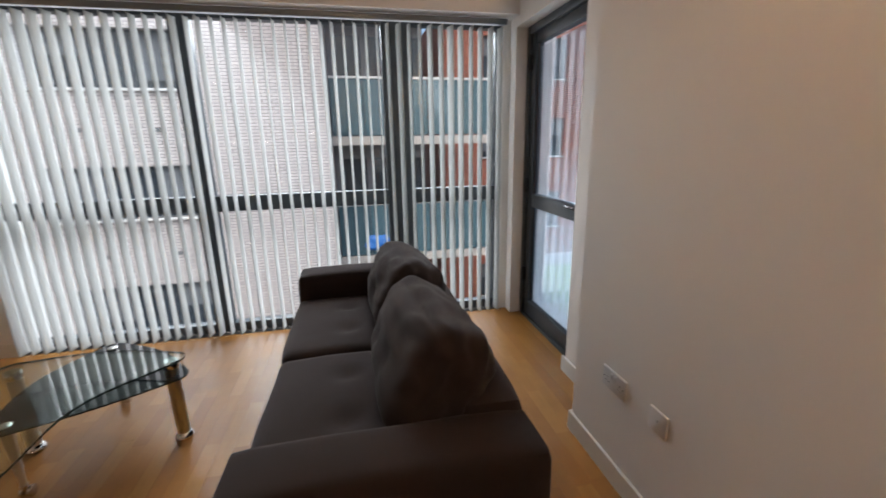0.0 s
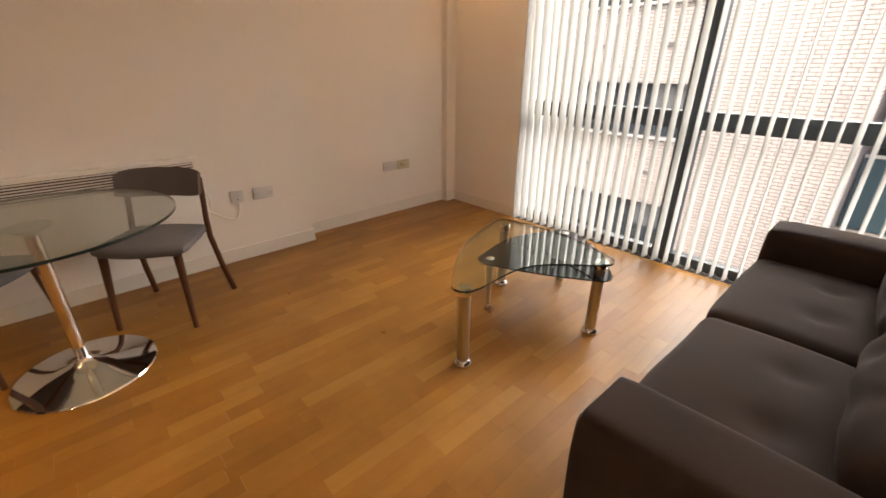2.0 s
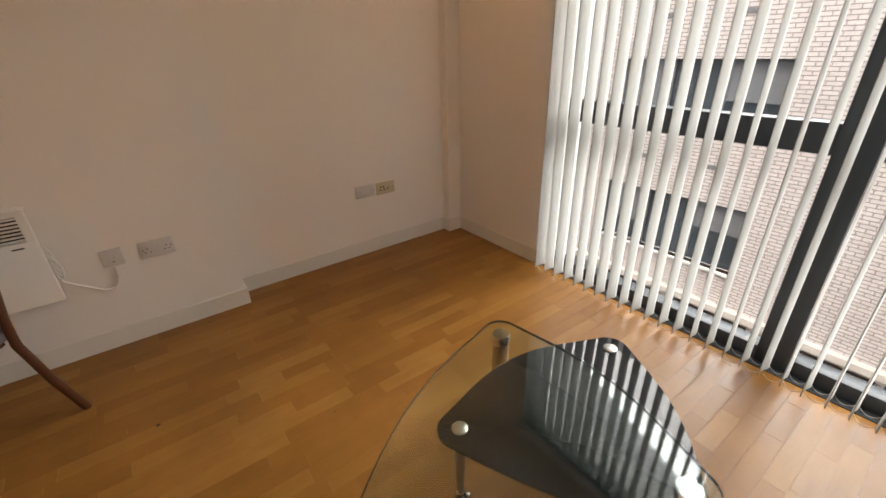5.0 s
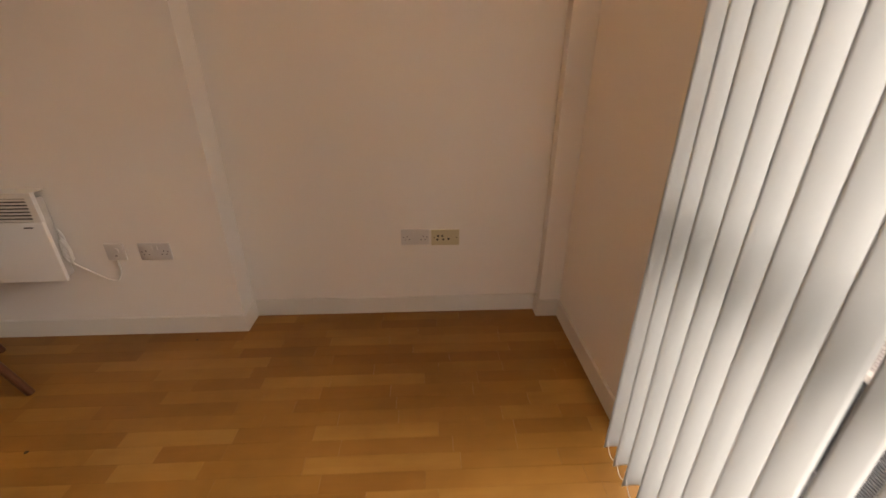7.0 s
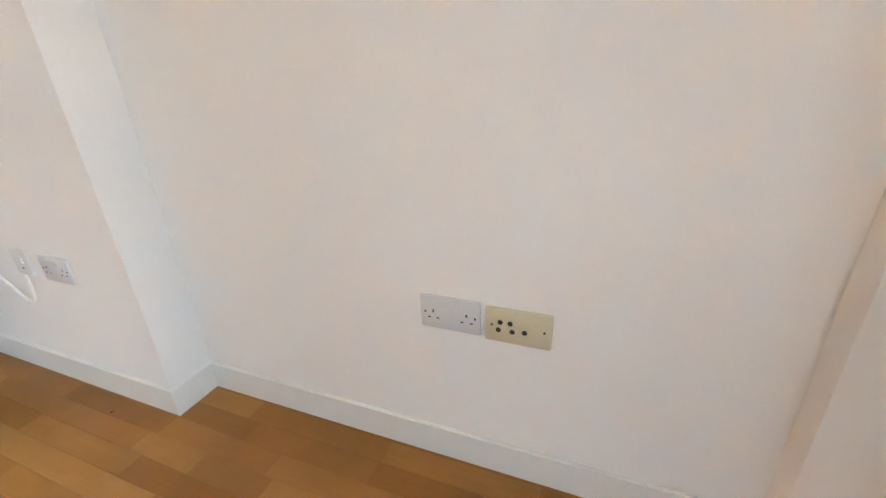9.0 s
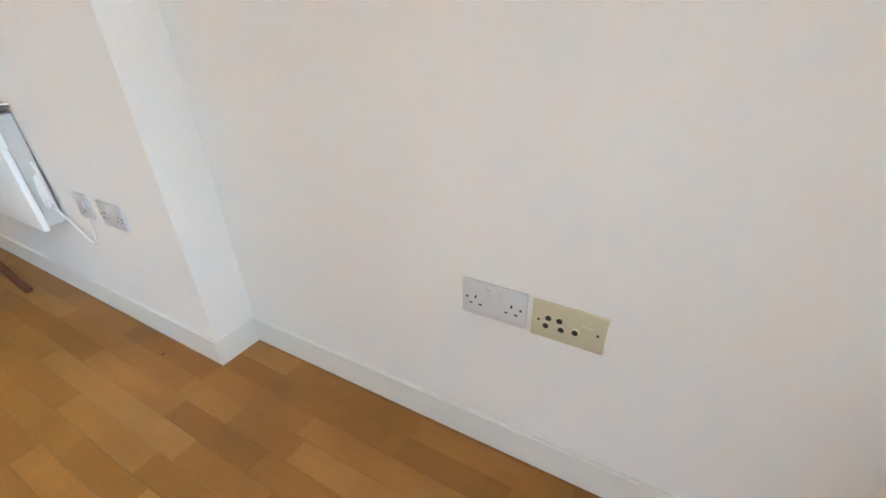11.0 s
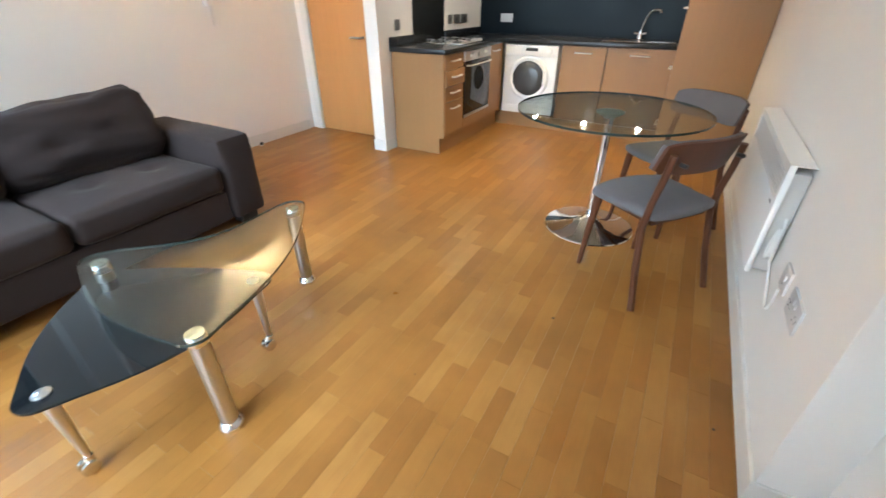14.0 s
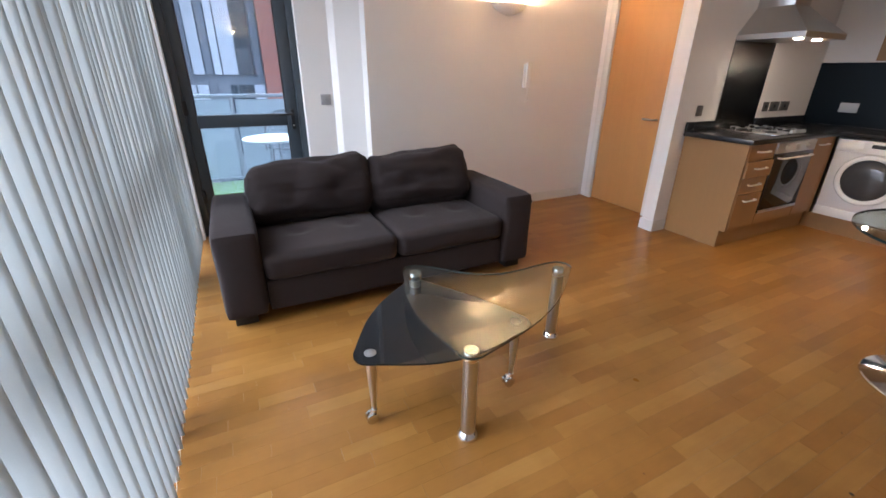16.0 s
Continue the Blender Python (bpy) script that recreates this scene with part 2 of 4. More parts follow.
PLASTER = fabric_backlit("plaster_lamp", (0.80, 0.77, 0.72), 0.05)
BULB = glow("warm_bulb", (1, 0.66, 0.32), 60)
SPOTGLOW = glow("spot_bulb", (1, 0.82, 0.6), 45)
BRICK = bricks("cream_brick", (0.57, 0.545, 0.54), (0.50, 0.475, 0.475), (0.22, 0.205, 0.205))
REDBRICK = bricks("red_brick", (0.42, 0.13, 0.08), (0.36, 0.10, 0.07), (0.30, 0.22, 0.18))
STONE = mat("pale_concrete", (0.52, 0.50, 0.47), 0.85, scale=3, vary=0.12, grain=0.05, bump=0.2)
GREYPANEL = mat("grey_cladding", (0.20, 0.22, 0.25), 0.5, scale=1, vary=0.08, per=0.12)
PALEPANEL = mat("pale_cladding", (0.64, 0.68, 0.73), 0.5, scale=1, vary=0.06, per=0.1)
NIGHT = mat("far_window_glass", (0.035, 0.050, 0.065), 0.06, vary=0.2, grain=0, bump=0)
TEAL = mat("teal_glass_panel", (0.075, 0.150, 0.185), 0.15, scale=1.2, vary=0.12, grain=0, bump=0, per=0.08)
METAL = mat("grey_painted_metal", (0.17, 0.185, 0.20), 0.45, metal=0.3, vary=0.05)
WHITEMETAL = mat("white_painted_metal", (0.70, 0.72, 0.72), 0.4, vary=0.04)
CURTAIN = mat("grey_roller_fabric", (0.13, 0.15, 0.17), 0.7, scale=2, vary=0.1, per=0.2)
SLAB = mat("weathered_concrete", (0.24, 0.235, 0.225), 0.9, scale=3, vary=0.15, grain=0.08, bump=0.3)
DARKMETAL = mat("dark_painted_metal", (0.05, 0.052, 0.058), 0.4, vary=0.05)
TURF = mat("green_turf", (0.11, 0.20, 0.05), 0.95, scale=20, vary=0.25, grain=0.3, fine=260, bump=0.7)
ASPH = mat("asphalt", (0.055, 0.055, 0.057), 0.9, scale=2, vary=0.2, grain=0.2, fine=200, bump=0.5)
TARP = mat("blue_tarpaulin", (0.02, 0.17, 0.55), 0.45, scale=6, vary=0.15, bump=0.3)
PLATE = mat("satin_metal_plate", (0.40, 0.385, 0.37), 0.4, metal=0.3, vary=0.05, bump=0)
HANDLE = mat("satin_nickel", (0.68, 0.65, 0.60), 0.34, metal=0.45, vary=0.03, bump=0)
BLINDMETAL = mat("grey_blind_slat", (0.30, 0.32, 0.345), 0.45, vary=0.04, bump=0)
CORD = mat("white_cable", (0.72, 0.71, 0.68), 0.45, vary=0.02, bump=0)
GREYP = mat("grey_metal_plate", (0.20, 0.19, 0.18), 0.35, metal=0.8, vary=0.05, bump=0)
FROST = mat("frosted_grey_glass", (0.24, 0.28, 0.31), 0.3, scale=2, vary=0.1, grain=0.02, bump=0)
KNOT = mat("dark_knot", (0.03, 0.014, 0.006), 0.6, bump=0)

# ---- builders ----
BASE = {}


def box(bm, x0, x1, y0, y1, z0, z1, mi=0):
    v = [bm.verts.new((x, y, z)) for z in (z0, z1) for x, y in ((x0, y0), (x1, y0), (x1, y1), (x0, y1))]
    for a in ((3, 2, 1, 0), (4, 5, 6, 7), (0, 1, 5, 4), (1, 2, 6, 5), (2, 3, 7, 6), (3, 0, 4, 7)):
        bm.faces.new([v[i] for i in a]).material_index = mi
    return bm


def B(*a, bev=0.0, seg=2):
    bm = box(bmesh.new(), *a)
    if bev:
        bmesh.ops.bevel(bm, geom=list(bm.edges), offset=bev, segments=seg, profile=0.5, affect="EDGES")
    return bm


def rings(bm, rows, close=True, cap=True, mi=0):
    """Skins rings of equal length, each a list of points."""
    vs = [[bm.verts.new(p) for p in r] for r in rows]
    n = len(vs[0])
    for a, b in zip(vs, vs[1:]):
        for i in range(n if close else n - 1):
            j = (i + 1) % n
            bm.faces.new((a[i], a[j], b[j], b[i])).material_index = mi
    if cap:
        bm.faces.new(vs[0][::-1]).material_index = mi
        bm.faces.new(vs[-1]).material_index = mi
    return bm


def lathe(cx, cy, prof, n=32, bm=None):
    bm = bm or bmesh.new()
    return rings(bm, [[(cx + r * math.cos(2 * math.pi * i / n), cy + r * math.sin(2 * math.pi * i / n), z) for i in range(n)] for r, z in prof])


def tube(points, r, n=10, bm=None, r2=None):
    """A round rod along points; r2 is the radius at its end."""
    bm = bm or bmesh.new()
    pts = [Vector(p) for p in points]
    rows = []
    for i, p in enumerate(pts):
        d = (pts[min(i + 1, len(pts) - 1)] - pts[max(i - 1, 0)]).normalized()
        u = d.orthogonal().normalized() if i == 0 else (u - d * u.dot(d)).normalized()
        w = d.cross(u)
        k = r if r2 is None else r + (r2 - r) * i / (len(pts) - 1)
        rows.append([p + k * (math.cos(2 * math.pi * j / n) * u + math.sin(2 * math.pi * j / n) * w) for j in range(n)])
    return rings(bm, rows)


def plate(outline, z0, z1, bm=None, edge=0):
    """A flat sheet of the given outline; its rim has the material of that index."""
    bm = bm or bmesh.new()
    a, b = [bm.verts.new((x, y, z0)) for x, y in outline], [bm.verts.new((x, y, z1)) for x, y in outline]
    bm.faces.new(a[::-1]); bm.faces.new(b)
    n = len(a)
    for i in range(n):
        bm.faces.new((a[i], a[(i + 1) % n], b[(i + 1) % n], b[i])).material_index = edge
    return bm


def pillow(x0, x1, y0, y1, z0, z1, r=0.05, puff=(0, 0, 0), cuts=11, wob=0.0):
    """A rounded box whose faces swell by puff along x, y, z."""
    bm = bmesh.new()
    bmesh.ops.create_cube(bm, size=2)
    bmesh.ops.subdivide_edges(bm, edges=list(bm.edges), cuts=cuts, use_grid_fill=True)
    h = Vector(((x1 - x0) / 2, (y1 - y0) / 2, (z1 - z0) / 2))
    c = Vector(((x0 + x1) / 2, (y0 + y1) / 2, (z0 + z1) / 2))
    for v in bm.verts:
        q = v.co.copy()
        p = Vector([q[i] * h[i] for i in range(3)])
        inner = Vector([max(-h[i] + r, min(h[i] - r, p[i])) for i in range(3)])
        d = p - inner
        if d.length > 1e-9:
            p = inner + d.normalized() * r
        for i in range(3):
            j, k = (i + 1) % 3, (i + 2) % 3
            p[i] += puff[i] * q[i] * (1 - q[j] ** 2) * (1 - q[k] ** 2)
        if wob:
            p += wob * noise.noise_vector((p + c) * 4.0)
        v.co = p + c
    return bm


def link(name, bm, material, base=Vector((0, 0, 0)), smooth=False):
    if base.length:
        bmesh.ops.translate(bm, verts=bm.verts, vec=-base)
    bmesh.ops.recalc_face_normals(bm, faces=list(bm.faces))
    me = bpy.data.meshes.new(name)
    bm.to_mesh(me)
    bm.free()
    for m in (material if isinstance(material, (list, tuple)) else (material,)):
        me.materials.append(m)
    if smooth:
        me.shade_smooth()
        me.set_sharp_from_angle(angle=radians(38))
    return new(name, me)


def part(name, bm, material, parent, label="", smooth=True):
    """One mesh under a thing or a part, from a bmesh in the same space as its thing."""
    base = BASE[parent]
    ob = link(name, bm, material, base, smooth)
    ob.parent = parent
    BASE[ob] = base
    return tagged(ob, label)


def thing(name, base, label, category, group="", kind=""):
    ob = new(name)
    ob.empty_display_size = 0.1
    ob.location = base
    BASE[ob] = Vector(base)
    return tagged(ob, label, category, group, kind)


def solid(name, bm, material, base, label, category, group="", kind="", smooth=True):
    """A thing of one mesh, with its origin at its base."""
    ob = link(name, bm, material, Vector(base), smooth)
    ob.location = base
    BASE[ob] = Vector(base)
    return tagged(ob, label, category, group, kind)


def setting(name, bm, material, label, category, smooth=False):
    ob = link(name, bm, material, smooth=smooth)
    BASE[ob] = Vector((0, 0, 0))
    return tagged(ob, label, category, kind="structure")


# ---- the room ----
CH = 2.42
setting("floor", B(-0.1, 4.75, -6.1, 0.06, -0.12, -0.006), OAKBED, "warm beech strip parquet floor, lightly worn", "floor")
bm = box(bmesh.new(), -0.2, 4.8, -6.2, 0.4, CH, CH + 0.2)
setting("ceiling", bm, CEIL, "plain white painted ceiling", "ceiling")
setting("wall_west", B(-0.2, 0.0, -1.69, 0.3, -0.12, CH), WALL, "white painted recessed wall beside the window", "wall")
setting("wall_west_pier", B(-0.2, 0.145, -6.1, -1.69, -0.12, CH), WALL, "white painted wall standing forward of the recess", "wall")
setting("wall_pipe_box", B(0.0, 0.070, -0.115, 0.0, -0.0, CH), WALL, "narrow white boxed-in pipe in the corner", "wall")
bm = box(bmesh.new(), 0.0, 0.922, 0.0, 0.3, -0.12, CH)
box(bm, 4.44, 4.8, 0.0, 0.3, -0.12, CH)
box(bm, 0.922, 4.44, 0.0, 0.3, 2.30, CH)
setting("wall_north", bm, WALL, "white painted wall round the tall window", "wall")
setting("bulkhead", B(0.0, 4.52, -0.16, 0.0, 2.272, CH), WALL, "white boxed bulkhead above the window", "wall")
# east side: recess with the balcony door, a slanted return, the long wall
bm = box(bmesh.new(), 4.50, 4.8, -1.32, -1.07, -0.12, CH)
box(bm, 4.50, 4.8, -0.11, 0.0, -0.12, CH)
box(bm, 4.50, 4.8, -1.07, -0.11, 2.20, CH)
setting("wall_east_recess", bm, WALL, "white painted recess round the balcony door", "wall")
bm = plate([(4.80, -1.32), (4.50, -1.32), (4.43, -1.36), (4.36, -1.555), (4.27, -1.57), (4.27, -4.20), (4.80, -4.20)], -0.12, CH)
setting("wall_east", bm, WALL, "long white painted wall behind the sofa", "wall")
bm = box(bmesh.new(), 3.127, 3.30, -4.30, -4.17, -0.12, CH)
box(bm, 4.20, 4.27, -4.30, -4.17, -0.12, CH)
box(bm, 3.30, 4.20, -4.30, -4.17, 2.10, CH)
setting("wall_door", bm, WALL, "white wall holding the inner door", "wall")
setting("wall_hall", B(3.127, 4.4, -4.6, -4.5, -0.12, CH), WALL, "plain wall closing the hall behind the door", "wall")
setting("wall_nib", B(3.005, 3.127, -6.1, -3.846, -0.12, CH), WALL, "white partition between the door and the kitchen", "wall")
setting("wall_south", B(0.145, 3.005, -6.1, -5.92, -0.12, CH), WALL, "white kitchen back wall", "wall")


def skirt(x0, x1, y0, y1):
    bm = B(x0, x1, y0, y1, 0.0, 0.100)
    top = [e for e in bm.edges if min(v.co.z for v in e.verts) > 0.09]
    bmesh.ops.bevel(bm, geom=top, offset=0.003, segments=2, affect="EDGES")
    setting("baseboard", bm, TRIM, "white painted skirting board", "skirting")


skirt(0.0, 0.012, -1.678, -0.128)
skirt(0.0, 0.083, -0.128, -0.115)
skirt(0.070, 0.083, -0.115, -0.012)
skirt(0.0, 0.157, -1.690, -1.678)
skirt(0.145, 0.157, -4.93, -1.690)
skirt(0.083, 0.922, -0.012, 0.0)
skirt(4.488, 4.50, -1.31, -1.04)
skirt(4.258, 4.27, -4.10, -1.555)
skirt(2.993, 3.139, -3.846, -3.834)
skirt(2.993, 3.005, -4.008, -3.846)
skirt(3.127, 3.139, -4.15, -3.846)
bm = plate([(4.50, -1.304), (4.422, -1.349), (4.353, -1.543), (4.258, -1.558), (4.2695, -1.5675), (4.3595, -1.552), (4.4285, -1.357), (4.50, -1.317)], 0, 0.10)
setting("baseboard", bm, TRIM, "white painted skirting on the slanted return", "skirting")

# ---- the big window ----
win = thing("window_1", (2.68, 0.08, 0.0), "floor-to-ceiling window in a dark grey aluminium frame", "window", kind="structure")
WX = (0.922, 2.165, 2.290, 3.535, 3.750, 4.44)
for a, b in ((WX[0], 0.930), (WX[1], WX[2]), (WX[3], WX[4]), (4.395, WX[5])):
    part("mullion", B(a, b, 0.045, 0.135, 0.0, 2.30, bev=0.006), FRAME, win)
for a, b in ((0.930, WX[1]), (WX[2], WX[3]), (WX[4], 4.395)):
    part("transom", B(a, b, 0.05, 0.13, 0.945, 1.058, bev=0.005), FRAME, win)
    part("bottom_rail", B(a, b, 0.05, 0.13, 0.0, 0.075, bev=0.005), FRAME, win)
    part("top_rail", B(a, b, 0.05, 0.13, 2.225, 2.30, bev=0.005), FRAME, win)
    for z0, z1 in ((0.075, 0.945), (1.058, 2.225)):
        g = part("pane", B(a, b, 0.086, 0.092, z0, z1), PANE, win, smooth=False)
        g.visible_shadow = False
part("sill", B(0.922, 4.44, 0.0, 0.05, -0.006, 0.004), FRAME, win)

# ---- vertical blind ----
blind = thing("vertical_blind", (2.7, -0.055, 2.225), "white fabric vertical blind turned open, hanging to the floor", "blind")
part("headrail", B(0.935, 4.44, -0.080, -0.035, 2.222, 2.262, bev=0.004), METAL, blind, "grey metal headrail")
sb = bmesh.new()
W, NS = 0.089, 8
prof = [(W * (i / NS - 0.5), 0.0065 * (1 - (2 * i / NS - 1) ** 2)) for i in range(NS + 1)]
rows = []
for z in (0.028, 0.034, 0.072, 0.074, 0.9, 1.6, 2.19, 2.205):
    th = 0.0016 if z <= 0.072 else 0.0008
    rows.append([(x, y + th, z) for x, y in prof] + [(x, y - th, z) for x, y in reversed(prof)])
rings(sb, rows)
bmesh.ops.recalc_face_normals(sb, faces=list(sb.faces))
slat_mesh = bpy.data.meshes.new("slat")
sb.to_mesh(slat_mesh); sb.free()
slat_mesh.materials.append(SLAT)
slat_mesh.shade_smooth()
rng = random.Random(5)
NB = 47
SX = [0.968 + (4.395 - 0.968) * i / (NB - 1) for i in range(NB)]
for i, x in enumerate(SX):
    s = new("slat", slat_mesh)
    s.parent = blind
    ang = (87.5 if x < 3.0 else 78 if x < 3.55 else 99) + rng.gauss(0, 3)
    lean = rng.gauss(0, 0.12)
    s.matrix_local = Matrix.Translation(Vector((x, -0.055, 0)) - BASE[blind]) @ pose(0, 0, 0, 0, lean, ang)
for side in (-0.036, 0.036):
    cb = bmesh.new()
    pts = [(SX[0], -0.055 + side, 0.058)]
    for a, b in zip(SX, SX[1:]):
        pts += [(a + (b - a) * k / 5, -0.055 + side, 0.058 - 0.030 * (1 - (k / 2.5 - 1) ** 2)) for k in range(1, 6)]
    part("chain", tube(pts, 0.0011, 4, cb), PLAST, blind, "thin white bead chain linking the slats")
ch = bmesh.new()
tube([(4.425, -0.075, 2.22 - 0.1 * k) for k in range(16)], 0.0018, 6, ch)
part("cord", ch, CORD, blind)

# ---- balcony door ----
# set back in its opening
DX = 4.585
bd = thing("door_1", (DX + 0.03, -0.59, 0.0), "dark grey glazed balcony door with built-in fine blind", "door", kind="structure")
for a, b, z0, z1 in ((-0.162, -0.11, 0, 2.20), (-1.07, -1.018, 0, 2.20), (-1.018, -0.162, 2.145, 2.20)):
    part("door_frame", B(DX, DX + 0.095, a, b, z0, z1, bev=0.004), FRAME, bd)
part("threshold", B(DX, DX + 0.095, -1.018, -0.162, -0.006, 0.018, bev=0.003), FRAME, bd)
leaf = part("leaf", B(DX + 0.02, DX + 0.08, -1.018, -0.162, 0.02, 0.14, bev=0.004), FRAME, bd, "dark grey door leaf")
for a, b, z0, z1 in ((-1.018, -0.925, 0.14, 2.145), (-0.232, -0.162, 0.14, 2.145), (-0.925, -0.232, 0.915, 1.015), (-0.925, -0.232, 2.075, 2.145)):
    part("rail", B(DX + 0.02, DX + 0.08, a, b, z0, z1, bev=0.004), FRAME, bd)
for z0, z1 in ((0.14, 0.915), (1.015, 2.075)):
    g = part("pane", B(DX + 0.043, DX + 0.048, -0.925, -0.232, z0, z1), BLUEPANE, bd, smooth=False)
    g.visible_shadow = False
    for a, b in ((-0.925, -0.915), (-0.242, -0.232)):
        part("gasket", B(DX + 0.034, DX + 0.043, a, b, z0, z1), DARK, bd, smooth=False)
for z0, z1 in ((0.145, 0.91), (1.02, 2.07)):
    vb = bmesh.new()
    for k in range(int((z1 - z0) / 0.0125)):
        z = z0 + 0.0125 * k
        box(vb, DX + 0.056, DX + 0.067, -0.922, -0.235, z, z + 0.0018)
    part("venetian_slats", vb, BLINDMETAL, bd, "fine pale blind slats between the panes", smooth=False)["kind"] = "stuff"
hd = bmesh.new()
box(hd, DX + 0.006, DX + 0.02, -0.985, -0.955, 0.88, 1.05)
tube([(DX + 0.012, -0.97, 1.01), (DX - 0.03, -0.97, 1.01), (DX - 0.036, -0.96, 1.01), (DX - 0.036, -0.85, 1.01)], 0.009, 8, hd)
part("handle", hd, DARK, bd, "black lever handle")
part("lock_cylinder", tube([(DX + 0.008, -0.97, 0.915), (DX + 0.001, -0.97, 0.915)], 0.008, 10), STEEL, bd)
for z in (0.30, 1.02, 1.90):
    part("hinge", B(DX - 0.013, DX + 0.02, -0.182, -0.150, z, z + 0.11, bev=0.006), DARK, bd)

# ---- inner door ----
idr = thing("door_2", (3.75, -4.17, 0.0), "closed oak veneer door in a white frame", "door", kind="structure")
part("panel", B(3.385, 4.115, -4.225, -4.185, 0.008, 2.04, bev=0.002), DOORM, idr, "plain oak veneer leaf")
for a, b in ((4.115, 4.195), (3.305, 3.385)):
    part("architrave", B(a, b, -4.24, -4.152, 0.0, 2.12, bev=0.005), TRIM, idr, "white painted architrave")
part("architrave", B(3.385, 4.115, -4.24, -4.152, 2.045, 2.12, bev=0.005), TRIM, idr)
for z in (0.22, 1.02, 1.82):
    part("hinge", tube([(4.112, -4.178, z), (4.112, -4.178, z + 0.1)], 0.008, 8), STEEL, idr)
hb = tube([(3.44, -4.186, 0.95), (3.44, -4.135, 0.95), (3.445, -4.128, 0.95), (3.56, -4.128, 0.95)], 0.009, 10)
part("handle", hb, STEEL, idr, "satin steel lever handle")

# ---- sofa ----
SFX0, SFX1, SFY0, SFY1 = 2.89, 3.78, -2.315, -0.265
sofa = thing("sofa", (3.33, -1.29, 0.0), "charcoal fabric two-seat sofa with tufted loose cushions", "sofa")
for y0, y1 in ((SFY0, SFY0 + 0.235), (SFY1 - 0.235, SFY1)):
    part("armrest", pillow(SFX0 - 0.01, SFX1, y0, y1, 0.065, 0.578, r=0.035, puff=(0.012, 0.006, 0.008), wob=0.004), SOFA, sofa)
part("base", pillow(SFX0 + 0.01, SFX1 - 0.03, SFY0 + 0.235, SFY1 - 0.235, 0.07, 0.265, r=0.02, puff=(0.006, 0, 0), wob=0.003), SOFA, sofa)
part("backrest", pillow(3.56, SFX1 + 0.005, SFY0 + 0.205, SFY1 - 0.205, 0.10, 0.615, r=0.05, puff=(0.01, 0, 0.008), wob=0.004), SOFA, sofa)


def tuft(bm, spots, axis, depth, width):
    """Presses button dimples into a cushion."""
    for v in bm.verts:
        for s in spots:
            d = (v.co - Vector(s)).length
            v.co[axis] += depth * math.exp(-(d / width) ** 2)


mid = (SFY0 + SFY1) / 2
for y0, y1 in ((SFY0 + 0.24, mid - 0.004), (mid + 0.004, SFY1 - 0.24)):
    w = y1 - y0
    bm = pillow(SFX0 - 0.012, 3.52, y0, y1, 0.262, 0.425, r=0.045, puff=(0.010, 0.003, 0.022), cuts=27, wob=0.008)
    tuft(bm, [(3.20, y0 + w * 0.30, 0.45), (3.20, y0 + w * 0.70, 0.45)], 2, -0.024, 0.06)
    part("seat_cushion", bm, SOFA, sofa, "plump tufted seat cushion")
    bm = pillow(-0.13, 0.13, y0 - 0.012, y1 + 0.012, 0.0, 0.375, r=0.085, puff=(0.055, 0.010, 0.012), cuts=29)
    tuft(bm, [(-0.16, y0 + w * 0.33, 0.15), (-0.16, y0 + w * 0.67, 0.15)], 0, 0.020, 0.05)
    for v in bm.verts:
        k = max(0.0, 1 - abs(v.co.z - 0.15) / 0.04) * max(0.0, 1 - ((v.co.y - y0) / w - 0.5) ** 2 * 9)
        v.co.x += 0.007 * k * k if v.co.x < 0 else 0
        v.co.z += 0.055 * max(0.0, v.co.z / 0.385) * (1 - (v.co.y - y0) / w)
        q = v.co * 5.0
        v.co += 0.020 * noise.noise_vector(q) + 0.011 * noise.noise_vector(Vector((q.x * 4, q.y * 1.4, q.z * 4)))
    bmesh.ops.transform(bm, matrix=pose(3.425, 0, 0.425, 0, 26, 0), verts=bm.verts)
    part("back_cushion", bm, SOFA, sofa, "sagging tufted back cushion")
for x in (SFX0 + 0.05, SFX1 - 0.09):
    for y in (SFY0 + 0.04, SFY1 - 0.16):
        part("foot", B(x, x + 0.09, y, y + 0.12, 0.0, 0.075, bev=0.004), SOFALEG, sofa, "black block foot")

# ---- coffee table ----
LA, LB, LC = (2.090, -1.878), (2.366, -1.182), (1.689, -1.120)
LD, LE = (1.928, -0.806), (1.864, -1.450)


